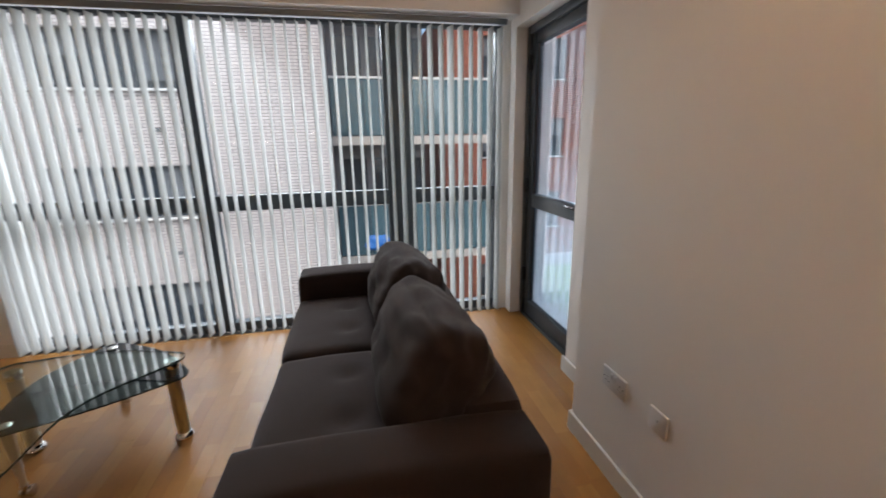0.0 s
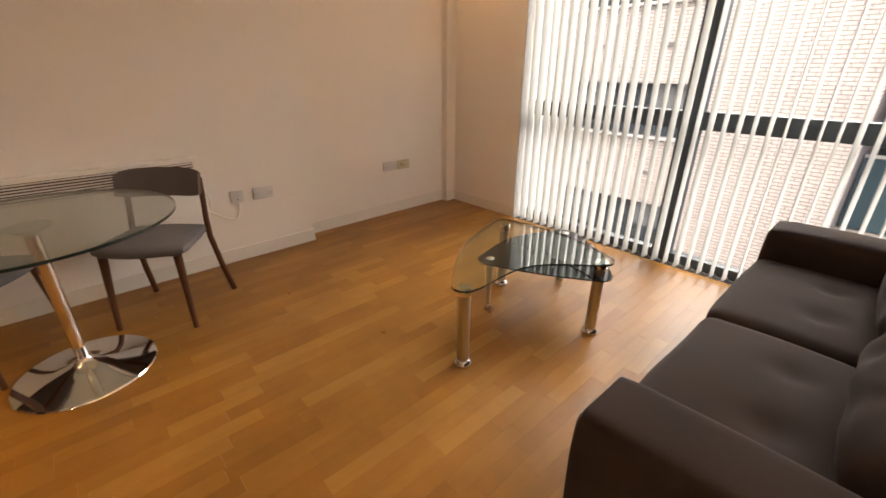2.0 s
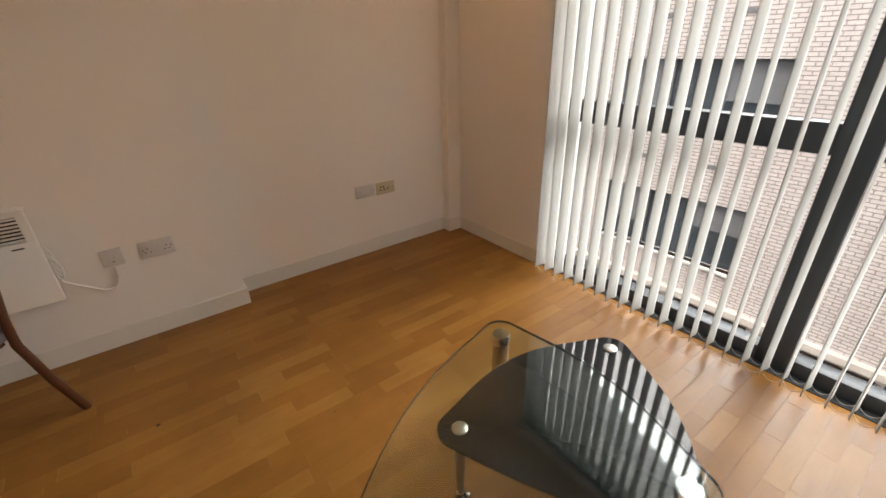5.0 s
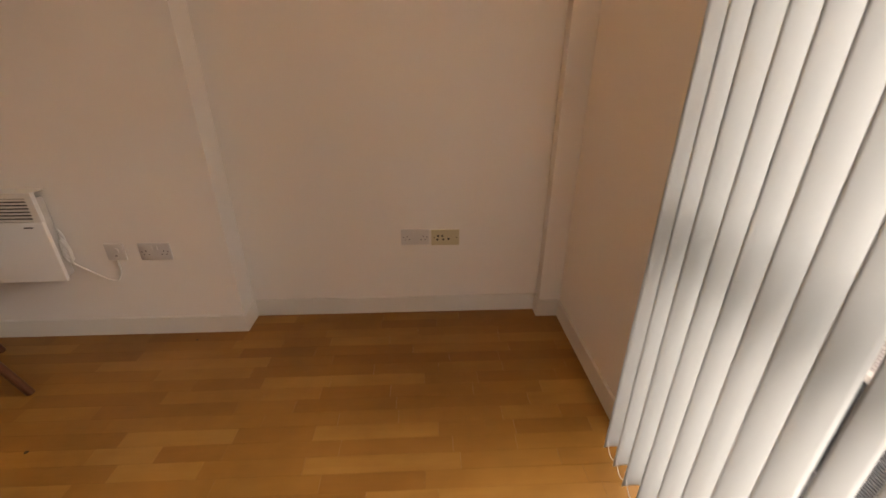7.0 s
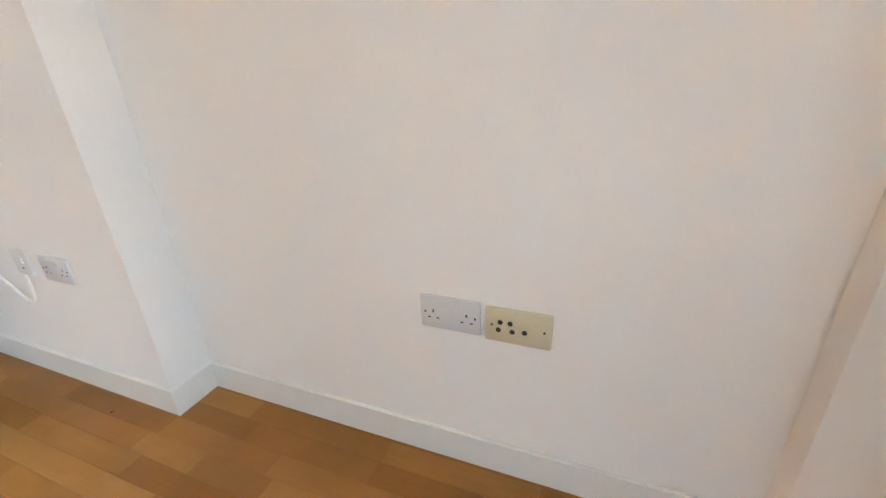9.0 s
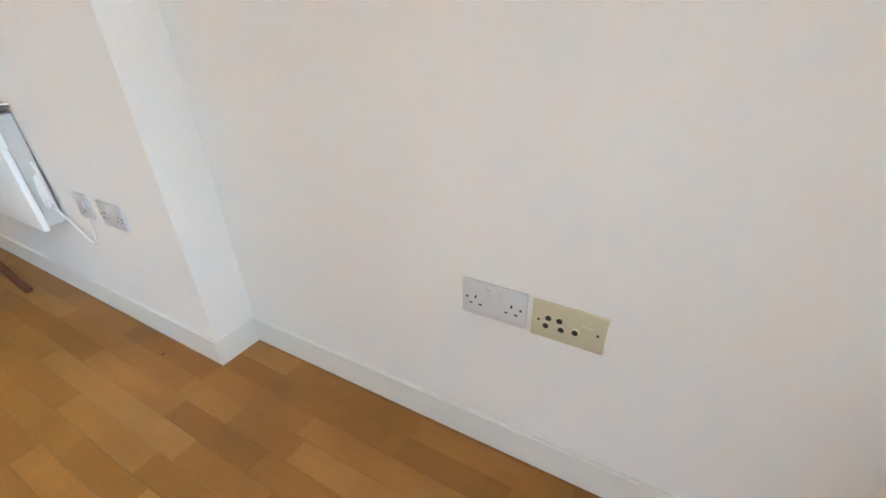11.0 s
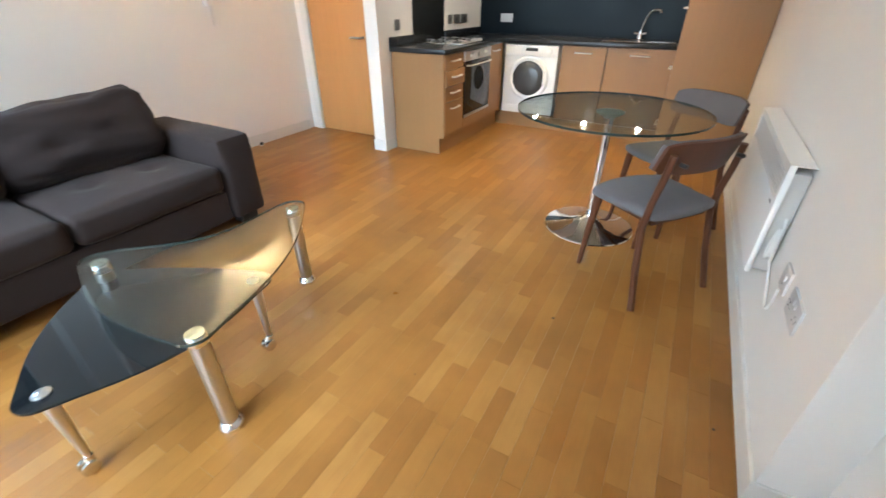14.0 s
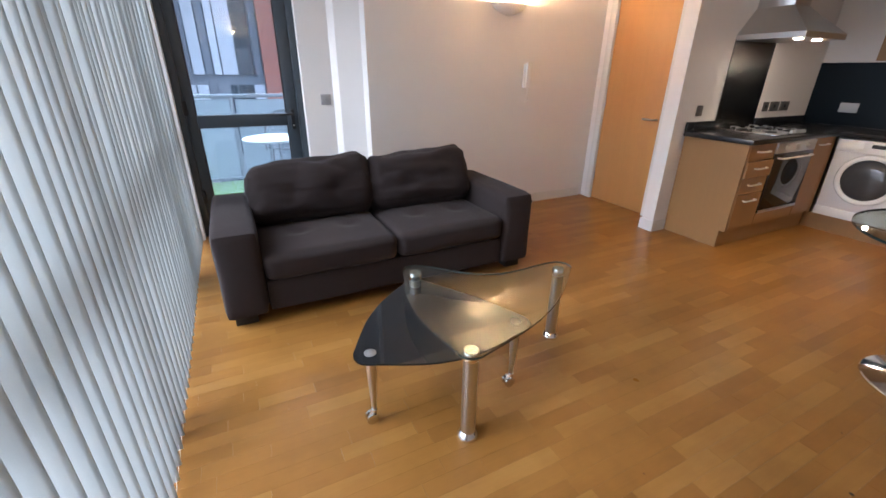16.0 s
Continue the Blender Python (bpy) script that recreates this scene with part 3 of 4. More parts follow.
def rounded_outline(corners, r, bulges, n=9, m=13):
    """A closed outline round the corners, each with radius r; each side swells outward by its bulge."""
    out = []
    k = len(corners)
    cx, cy = sum(c[0] for c in corners) / k, sum(c[1] for c in corners) / k
    normals = []
    for i in range(k):
        a, b = Vector(corners[i]), Vector(corners[(i + 1) % k])
        d = (b - a).normalized()
        q = Vector((d.y, -d.x))
        if q.dot(a - Vector((cx, cy))) < 0:
            q = -q
        normals.append(q)
    for i in range(k):
        c, q0, q1 = Vector(corners[i]), normals[i - 1], normals[i]
        a0, a1 = math.atan2(q0.y, q0.x), math.atan2(q1.y, q1.x)
        while a1 - a0 > math.pi: a1 -= 2 * math.pi
        while a1 - a0 < -math.pi: a1 += 2 * math.pi
        # a swelling side leaves its corner at a slant, so the corner turns less
        way = 1 if a1 > a0 else -1
        lean = [max(bulges[e], 0) * math.pi / (Vector(corners[e]) - Vector(corners[(e + 1) % k])).length for e in ((i - 1) % k, i)]
        a0, a1 = a0 + way * lean[0], a1 - way * lean[1]
        for j in range(n):
            a = a0 + (a1 - a0) * j / (n - 1)
            out.append((c.x + r * math.cos(a), c.y + r * math.sin(a)))
        nx = Vector(corners[(i + 1) % k])
        for j in range(1, m):
            u = j / m
            s = bulges[i] * math.sin(math.pi * u) ** (1.0 if bulges[i] > 0 else 1.5)
            p = c.lerp(nx, u) + q1 * (r + s)
            out.append((p.x, p.y))
    return out


ct = thing("coffee_table", (2.05, -1.4, 0.0), "clear glass coffee table on three steel legs", "table")
part("tabletop", plate(rounded_outline((LA, LB, LC), 0.062, (-0.125, 0.060, 0.070)), 0.424, 0.434, edge=1), (TABLEGLASS, EDGE), ct, "clear glass top with a scooped side", smooth=False)
for lx, ly in (LA, LB, LC):
    leg = part("leg", lathe(lx, ly, ((0.029, 0.03), (0.029, 0.385))), STEEL, ct, "brushed steel leg")
    part("foot_ring", lathe(lx, ly, ((0.042, 0.0), (0.044, 0.006), (0.043, 0.014), (0.032, 0.028), (0.029, 0.031))), CHROME, leg)
    part("cap", lathe(lx, ly, ((0.031, 0.385), (0.032, 0.39), (0.032, 0.418), (0.029, 0.4235))), CHROME, leg)
st = thing("swivel_side_table", (2.05, -1.15, 0.0), "black glass swivel side table on castors under the clear top", "table")
part("tabletop", plate(rounded_outline((LD, LB, LE), 0.066, (0.045, 0.02, 0.085)), 0.338, 0.346), BLACKGLASS, st, "black glass top", smooth=False)
for lx, ly in (LD, LE):
    leg = part("leg", lathe(lx, ly, ((0.009, 0.06), (0.011, 0.09), (0.021, 0.30), (0.021, 0.337)), 20), STEEL, st, "tapered steel leg")
    part("cap", lathe(lx, ly, ((0.024, 0.3465), (0.024, 0.350), (0.021, 0.352)), 20), STEEL, leg)
    w = bmesh.new()
    for o in (-0.014, 0.014):
        rings(w, [[(lx + o + dx, ly + 0.012 + r * math.cos(a * math.pi / 8), 0.025 + r * math.sin(a * math.pi / 8)) for a in range(16)] for dx, r in ((-0.007, 0.019), (-0.005, 0.0245), (0.005, 0.0245), (0.007, 0.019))])
    castor = part("castor", w, POLISHED, leg, "small steel-faced castor wheel")
    f = tube([(lx, ly, 0.066), (lx, ly + 0.004, 0.05), (lx, ly + 0.012, 0.025)], 0.0135, 10)
    part("castor_fork", f, CHROME, leg, "small chrome fork")

# ---- dining table ----
TX, TY = 0.94, -3.222
dt = thing("dining_table", (TX, TY, 0.0), "round clear glass dining table on a chrome trumpet base", "table")
tp = plate([(TX + 0.515 * math.cos(2 * math.pi * i / 72), TY + 0.515 * math.sin(2 * math.pi * i / 72)) for i in range(72)], 0.727, 0.739, edge=1)
part("tabletop", tp, (TABLEGLASS, EDGE), dt, "round clear glass top", smooth=False)
part("base", lathe(TX, TY, ((0.27, 0.0), (0.275, 0.004), (0.27, 0.010), (0.20, 0.022), (0.12, 0.036), (0.06, 0.054), (0.036, 0.075), (0.030, 0.085)), 56), CHROME, dt, "polished chrome trumpet base")
part("column", lathe(TX, TY, ((0.0255, 0.07), (0.0255, 0.70))), CHROME, dt, "polished chrome column")
part("hub", lathe(TX, TY, ((0.03, 0.69), (0.035, 0.70), (0.075, 0.718), (0.078, 0.7265))), SATIN, dt)


# ---- dining chairs ----
def chair(name):
    """Built round its own middle, facing +y."""
    c = thing(name, (0, 0, 0), "walnut dining chair with a grey fabric seat and curved back", "chair", "chairs at the dining table")
    bm = pillow(-0.225, 0.225, -0.20, 0.235, 0.425, 0.472, r=0.022, puff=(0.0, 0.0, 0.010), cuts=13)
    for v in bm.verts:
        u = (v.co.y + 0.2) / 0.435
        v.co.x *= 0.90 + 0.14 * u
        v.co.y -= 0.05 * (abs(v.co.x) / 0.22) ** 2 * (1 if v.co.y > 0 else -0.6)
    part("seat", bm, GREYFAB, c, "grey wool seat pad")
    fr = bmesh.new()
    box(fr, -0.165, 0.165, -0.155, -0.130, 0.398, 0.428); box(fr, -0.165, 0.165, 0.105, 0.130, 0.398, 0.428)
    box(fr, -0.165, -0.14, -0.13, 0.105, 0.398, 0.428); box(fr, 0.14, 0.165, -0.13, 0.105, 0.398, 0.428)
    part("seat_frame", fr, WALNUT, c, smooth=False)
    for s in (-1, 1):
        part("front_leg", tube([(s * 0.185, 0.165, 0.42), (s * 0.192, 0.18, 0.25), (s * 0.200, 0.20, 0.0)], 0.022, 12, r2=0.013), WALNUT, c)
        part("back_leg", tube([(s * 0.242, -0.235, 0.0), (s * 0.226, -0.185, 0.20), (s * 0.212, -0.150, 0.40), (s * 0.208, -0.158, 0.50), (s * 0.205, -0.185, 0.64), (s * 0.203, -0.198, 0.74)], 0.0165, 12, r2=0.015), WALNUT, c)
    n = 16
    for nm, ma, d0, d1 in (("back_shell", WALNUT, -0.012, 0.004), ("back_pad", GREYFAB, 0.004, 0.022)):
        bm = bmesh.new()
        rows = []
        for i in range(n + 1):
            u = 2 * i / n - 1
            x = 0.224 * u
            y = -0.230 + 0.058 * u * u
            h0, h1 = 0.642 + 0.018 * u ** 6, 0.794 - 0.020 * u ** 6
            t = 0.02
            rows.append([(x, y + d0 + t, h0), (x, y + d1 + t, h0 + 0.004), (x, y + d1 - 0.16 * (h1 - h0), h1 - 0.006), (x, y + d1 - 0.16 * (h1 - h0) - 0.006, h1), (x, y + d0 - 0.16 * (h1 - h0), h1 - 0.004)])
        rings(bm, rows)
        bmesh.ops.translate(bm, verts=bm.verts, vec=(0, 0.02, 0))
        p = part(nm, bm, ma, c, "curved walnut back shell" if ma is WALNUT else "grey fabric back pad")
        if ma is WALNUT:
            for s in (-1, 1):
                part("screw", tube([(s * 0.165, -0.238, 0.70), (s * 0.165, -0.205, 0.70)], 0.009, 10), DARK, p)
    return c


ch1 = chair("dining_chair")
ch1.matrix_world = pose(0.603, -2.785, 0, 0, 0, math.degrees(math.atan2(-0.36, -0.28)))
copy_thing(ch1, pose(0.563, -3.538, 0, 0, 0, math.degrees(math.atan2(-0.27, 0.33))))

# ---- panel heater, sockets, wall lamps ----
ht = thing("panel_heater", (0.145, -2.915, 0.36), "white wall-mounted electric panel heater", "heater")
HY0, HY1, HZ0, HZ1 = -3.415, -2.418, 0.358, 0.785
bd_ = part("body", B(0.150, 0.205, HY0 + 0.015, HY1 - 0.02, HZ0 + 0.01, HZ1 - 0.03, bev=0.004), STONE, ht, "pale grey metal back box")
bm = B(0.205, 0.226, HY0, HY1, HZ0, 0.655, bev=0.006)
part("front_panel", bm, PLAST, ht, "white enamelled front panel")
bm = box(bmesh.new(), 0.205, 0.226, HY0, HY1, 0.765, HZ1)
box(bm, 0.205, 0.226, HY0, HY0 + 0.03, 0.655, 0.765)
box(bm, 0.205, 0.226, HY1 - 0.03, HY1, 0.655, 0.765)
box(bm, 0.150, 0.226, HY0, HY1, HZ1, HZ1 + 0.004)
part("grille_frame", bm, PLAST, ht, smooth=False)
for i in range(7):
    z = 0.660 + i * 0.0155
    part("louvre", B(0.216, 0.224, HY0 + 0.03, HY1 - 0.03, z, z + 0.0075), PLAST, ht, smooth=False)
# Black sheet behind the louvres; its colour stands in for the slots' shade.
part("grille_back", B(0.2052, 0.2062, HY0 + 0.03, HY1 - 0.03, 0.655, 0.765), DARK, ht, smooth=False)
part("badge", B(0.2262, 0.2272, HY1 - 0.085, HY1 - 0.045, 0.628, 0.634), DARK, ht, "small dark maker's badge")
cab = [(0.17, HY1 + 0.0, 0.60), (0.168, HY1 + 0.012, 0.56), (0.166, HY1 + 0.006, 0.50), (0.168, HY1 + 0.018, 0.455), (0.166, HY1 + 0.004, 0.43), (0.16, HY1 + 0.02, 0.405), (0.156, HY1 + 0.08, 0.36), (0.155, HY1 + 0.135, 0.325), (0.155, HY1 + 0.175, 0.325), (0.156, HY1 + 0.20, 0.37), (0.157, HY1 + 0.205, 0.435)]
sm = []
for i in range(len(cab) - 1):
    p0, p1, p2, p3 = (Vector(cab[max(0, min(len(cab) - 1, i + k))]) for k in (-1, 0, 1, 2))
    for j in range(6):
        u = j / 6
        sm.append(0.5 * (2 * p1 + (p2 - p0) * u + (2 * p0 - 5 * p1 + 4 * p2 - p3) * u * u + (3 * p1 - p0 - 3 * p2 + p3) * u ** 3))
part("flex", tube(sm, 0.0048, 8), CORD, ht, "white power flex looped at the side")
part("flex_coil", tube([(0.180 + 0.006 * math.sin(k * 0.35), HY1 + 0.012 + 0.014 * math.cos(k * 0.78 + 0.02 * k), 0.475 + 0.042 * math.sin(k * 0.78) + 0.0012 * k) for k in range(40)], 0.0045, 6), CORD, ht)


def faceplate(name, axis, at, side, u, z, w, h, material, label, category, marks=(), rockers=()):
    """A wall plate: axis 'x' lies on a wall of constant x; side is the way it faces."""
    def b(u0, u1, z0, z1, d0, d1, bev=0.0):
        lo, hi = sorted((at + side * d0, at + side * d1))
        return B(lo, hi, u0, u1, z0, z1, bev=bev) if axis == "x" else B(u0, u1, lo, hi, z0, z1, bev=bev)
    base = (at, u, z) if axis == "x" else (u, at, z)
    t = thing(name, base, label, category)
    part("plate", b(u - w / 2, u + w / 2, z - h / 2, z + h / 2, 0.0005, 0.0095, 0.003), material, t)
    for du, dz, mw, mh in marks:
        part("hole", b(u + du - mw / 2, u + du + mw / 2, z + dz - mh / 2, z + dz + mh / 2, 0.0096, 0.0102), DARK, t, smooth=False)
    for du, dz, mw, mh in rockers:
        part("rocker", b(u + du - mw / 2, u + du + mw / 2, z + dz - mh / 2, z + dz + mh / 2, 0.0095, 0.0135, 0.001), material, t)
    return t


SOCK = []
for s in (-0.041, 0.041):
    SOCK += [(s, 0.004, 0.004, 0.008), (s - 0.011, -0.014, 0.007, 0.0035), (s + 0.011, -0.014, 0.007, 0.0035)]
SOCK += [(-0.061, 0.0, 0.005, 0.005), (0.061, 0.0, 0.005, 0.005)]
SW2 = [(-0.012, 0.022, 0.011, 0.020), (0.012, 0.022, 0.011, 0.020)]
faceplate("double_socket", "x", 0.0, 1, -0.790, 0.461, 0.147, 0.087, SOCKP, "white double wall socket with two switches", "socket", SOCK, SW2)
ae = faceplate("aerial_socket", "x", 0.0, 1, -0.632, 0.456, 0.147, 0.087, CREAM, "cream aerial and telephone wall plate", "socket", [(-0.058, 0, 0.005, 0.005), (0.058, 0.0, 0.005, 0.005)], [(0.036, 0.008, 0.018, 0.013)])
for du, dz in ((-0.038, 0.011), (-0.016, 0.011), (-0.042, -0.009), (-0.011, -0.009), (0.016, -0.006)):
    q = rings(bmesh.new(), [[(x, -0.632 + du + r * math.cos(a * math.pi / 8), 0.456 + dz + r * math.sin(a * math.pi / 8)) for a in range(16)] for x, r in ((0.0095, 0.0085), (0.013, 0.0082), (0.013, 0.0062))])
    jack = part("jack", q, CREAM, ae, "round aerial jack")
    q = rings(bmesh.new(), [[(x, -0.632 + du + 0.0062 * math.cos(a * math.pi / 6), 0.456 + dz + 0.0062 * math.sin(a * math.pi / 6)) for a in range(12)] for x in (0.0115, 0.0134)])
    part("jack_hole", q, DARK, jack)
faceplate("double_socket", "x", 0.145, 1, -2.028, 0.472, 0.147, 0.087, SOCKP, "white double wall socket beside the heater", "socket", SOCK, SW2)
faceplate("fused_spur", "x", 0.145, 1, -2.212, 0.474, 0.087, 0.087, SOCKP, "white fused spur plate feeding the heater", "socket", [(0.0, -0.02, 0.012, 0.004)], [(0.012, 0.008, 0.012, 0.02)])
faceplate("double_socket", "x", 4.27, -1, -1.875, 0.45, 0.147, 0.087, SOCKP, "white double socket low on the long wall", "socket", SOCK, SW2)
faceplate("single_socket", "x", 4.27, -1, -2.13, 0.45, 0.087, 0.087, SOCKP, "white single outlet plate low on the long wall", "socket", [(0.0, 0.004, 0.004, 0.008)])
faceplate("light_switch", "x", 4.50, -1, -1.25, 1.13, 0.087, 0.087, PLATE, "brushed metal light switch", "switch", (), [(0, 0, 0.016, 0.026)])
faceplate("black_switch", "x", 3.005, -1, -4.13, 1.07, 0.075, 0.087, GREYP, "dark metal cooker switch", "switch", (), [(0, 0, 0.014, 0.02)])
for y, w in ((-5.12, 0.087), (-5.27, 0.147), (-5.45, 0.147)):
    faceplate("kitchen_socket", "x", 3.005, -1, y, 1.08, w, 0.087, GREYP, "dark metal kitchen socket plate", "socket", [(0.0, 0.0, 0.03, 0.03)])
faceplate("kitchen_socket", "y", -5.898, 1, 2.66, 1.075, 0.147, 0.087, SOCKP, "white double socket on the splashback", "socket", (), [])


def sconce(x, side, y, z0, z1, w):
    s = thing("wall_lamp", (x, y, z0), "half-moon white plaster uplighter, lit", "wall lamp", "wall lamps")
    n = 20
    rows = []
    for k in range(7):
        u = k / 6
        r = 0.002 + 0.998 * math.sin(u * math.pi / 2) ** 0.75
        z = z0 + (z1 - z0) * u
        d = 0.115 * r
        outer = [(x + side * (0.001 + d * math.sin(math.pi * i / n)), y - w / 2 * r * math.cos(math.pi * i / n), z) for i in range(n + 1)]
        inner = [(x + side * (0.001 + max(d - 0.006, 0.0) * math.sin(math.pi * i / n) * 0.97), y - max(w / 2 * r - 0.006, 0.0) * math.cos(math.pi * i / n), max(z, z0 + 0.008)) for i in range(n + 1)]
        rows.append(outer + inner[::-1])
    part("bowl", rings(bmesh.new(), rows, cap=False), PLASTER, s, "white plaster bowl")
    part("bulb", lathe(x + side * 0.04, y, ((0.004, z0 + 0.05), (0.014, z0 + 0.056), (0.014, z0 + 0.080), (0.004, z0 + 0.086)), 12), BULB, s, "glowing warm bulb")


sconce(0.0, 1, -0.78, 1.835, 1.935, 0.375)
sconce(4.27, -1, -2.94, 1.84, 1.94, 0.375)
ic = thing("intercom", (4.27, -3.20, 1.1), "white door-entry handset with coiled cord", "intercom")
part("cradle", B(4.238, 4.2695, -3.242, -3.162, 1.22, 1.44, bev=0.008), PLAST, ic)
part("handset", B(4.212, 4.2375, -3.236, -3.168, 1.222, 1.455, bev=0.010), PLAST, ic)
part("cord", tube([(4.235 + 0.010 * math.cos(k), -3.205 + 0.010 * math.sin(k), 1.225 - 0.0022 * k) for k in range(70)], 0.003, 6), CORD, ic)

ds = thing("door_stop", (4.215, -3.375, 0.0), "small black rubber door stop on the floor", "door stop")
part("base", lathe(4.215, -3.375, ((0.019, 0.0005), (0.020, 0.006), (0.017, 0.010)), 18), STEEL, ds)
part("buffer", lathe(4.215, -3.375, ((0.016, 0.010), (0.017, 0.014), (0.016, 0.030), (0.011, 0.034)), 18), DARK, ds, "black rubber buffer")

# ---- kitchen ----
FX, FY = 2.455, -5.325      # faces of the two runs
PH, UH, WT = 0.150, 0.865, 0.905


def bar(p, q, out, r=0.007):
    """A bow handle from p to q standing off along out."""
    p, q, o = Vector(p), Vector(q), Vector(out)
    return tube([p, p + o * 0.8, p + o + (q - p) * 0.06, q + o - (q - p) * 0.06, q + o * 0.8, q], r, 8)


def face(name, bm, parent, label=""):
    return part(name, bm, UNIT, parent, label, smooth=False)


u = thing("drawer_unit", (2.73, -4.2, 0.0), "beech laminate base unit with four drawers, one ajar", "cabinet")
face("side_panel", B(FX + 0.005, 3.0, -4.030, -4.012, PH, UH), u)
face("body", B(FX + 0.06, 3.0, -4.386, -4.032, PH, UH - 0.006), u)
for i, (z0, z1) in enumerate(((0.737, 0.859), (0.602, 0.730), (0.467, 0.595), (0.165, 0.460))):
    o = 0.014 if i == 1 else 0.0
    d = face("drawer_front", B(FX - o, FX + 0.018 - o, -4.383, -4.033, z0, z1, bev=0.0015), u, "drawer left slightly open" if i == 1 else "")
    part("handle", bar((FX - o, -4.285, z1 - 0.055), (FX - o, -4.135, z1 - 0.055), (-0.026, 0, 0)), HANDLE, d, "satin steel bow handle")
ov = thing("oven", (2.73, -4.68, 0.2), "built-in steel oven with a black glass door", "oven")
part("body", B(FX + 0.02, 2.99, -4.978, -4.391, 0.262, UH - 0.004), BLACKSTEEL, ov, smooth=False)
part("control_panel", B(FX - 0.012, FX + 0.02, -4.978, -4.391, 0.772, 0.858, bev=0.002), STEEL, ov, "brushed steel control strip")
for y in (-4.52, -4.68, -4.84):
    part("knob", rings(bmesh.new(), [[(x, y + r * math.cos(a * math.pi / 10), 0.815 + r * math.sin(a * math.pi / 10)) for a in range(20)] for x, r in ((FX - 0.012, 0.021), (FX - 0.032, 0.019), (FX - 0.036, 0.014))]), STEEL, ov)
dr = part("oven_door", B(FX - 0.010, FX + 0.02, -4.978, -4.391, 0.265, 0.768, bev=0.003), OVENGLASS, ov, "black glass door")
part("handle", bar((FX - 0.010, -4.93, 0.735), (FX - 0.010, -4.44, 0.735), (-0.035, 0, 0), 0.007), HANDLE, dr)
part("trim", B(FX - 0.013, FX - 0.010, -4.978, -4.391, 0.265, 0.292), STEEL, dr)
oh = thing("oven_housing", (2.73, -4.68, 0.0), "beech laminate panel under the oven", "cabinet")
face("front_panel", B(FX, FX + 0.018, -4.978, -4.391, 0.165, 0.258, bev=0.0015), oh)
face("body", B(FX + 0.025, 3.0, -4.978, -4.391, PH, 0.258), oh)
nu = thing("narrow_unit", (2.73, -5.15, 0.0), "narrow beech laminate base unit", "cabinet")
d = face("door", B(FX, FX + 0.018, -5.275, -4.986, 0.165, 0.860, bev=0.0015), nu)
part("handle", bar((FX, -5.20, 0.805), (FX, -5.06, 0.805), (-0.026, 0, 0)), HANDLE, d)
face("body", B(FX + 0.025, 3.0, -5.30, -4.984, PH, UH - 0.006), nu)
face("corner_post", B(FX, FX + 0.10, -5.33, -5.278, PH, UH - 0.006), nu)
setting("plinth", B(FX + 0.050, FX + 0.066, FY - 0.02, -4.012, 0.0, PH), UNIT, "beech laminate plinth under the kitchen units", "plinth")
setting("plinth", B(FX + 0.066, 3.0, -4.030, -4.012, 0.0, PH), UNIT, "beech laminate plinth end", "plinth")
setting("plinth", B(0.76, FX + 0.050, FY - 0.055, FY - 0.04, 0.0, PH), UNIT, "beech laminate plinth under the sink run", "plinth")
wm = thing("washing_machine", (2.135, -5.6, 0.15), "white front-loading washing machine under the worktop", "washing machine")
WX0, WX1 = 1.845, 2.430
part("cabinet", B(WX0, WX1, -5.90, FY - 0.01, PH + 0.004, 0.852, bev=0.008), WHITEGOODS, wm)
part("fascia", B(WX0 + 0.002, WX1 - 0.002, FY - 0.01, FY + 0.006, 0.745, 0.850, bev=0.005), WHITEGOODS, wm)
part("drawer", B(WX1 - 0.19, WX1 - 0.02, FY + 0.006, FY + 0.010, 0.765, 0.838, bev=0.002), PLAST, wm)
part("display", B(2.06, 2.19, FY + 0.006, FY + 0.009, 0.795, 0.825), DARK, wm, smooth=False)
part("dial", rings(bmesh.new(), [[(1.935 + r * math.cos(a * math.pi / 12), y, 0.798 + r * math.sin(a * math.pi / 12)) for a in range(24)] for y, r in ((FY + 0.006, 0.03), (FY + 0.022, 0.027), (FY + 0.024, 0.02))]), WHITEGOODS, wm)
part("kick_panel", B(WX0 + 0.002, WX1 - 0.002, FY - 0.01, FY + 0.002, PH + 0.006, 0.235, bev=0.003), WHITEGOODS, wm)
WC = (2.140, 0.525)
pd = part("porthole", rings(bmesh.new(), [[(WC[0] + r * math.cos(a * math.pi / 24), y, WC[1] + r * math.sin(a * math.pi / 24)) for a in range(48)] for y, r in ((FY - 0.01, 0.222), (FY + 0.008, 0.220), (FY + 0.024, 0.210), (FY + 0.028, 0.196), (FY + 0.022, 0.178), (FY + 0.004, 0.172))], cap=False), WHITEGOODS, wm, "white porthole ring")
part("porthole_glass", rings(bmesh.new(), [[(WC[0] + r * math.cos(a * math.pi / 20), y, WC[1] + r * math.sin(a * math.pi / 20)) for a in range(40)] for y, r in ((FY + 0.002, 0.176), (FY + 0.018, 0.155), (FY + 0.032, 0.09), (FY + 0.036, 0.02))]), DRUM, pd, "dark bowed glass")
part("latch", B(1.932, 1.972, FY + 0.022, FY + 0.036, 0.47, 0.58, bev=0.010), PLAST, pd)
part("door_seal", rings(bmesh.new(), [[(WC[0] + r * math.cos(a * math.pi / 20), y, WC[1] + r * math.sin(a * math.pi / 20)) for a in range(40)] for y, r in ((FY + 0.004, 0.182), (FY + 0.012, 0.180), (FY + 0.012, 0.170), (FY + 0.004, 0.168))], cap=False), DARK, pd, "dark rubber seal")
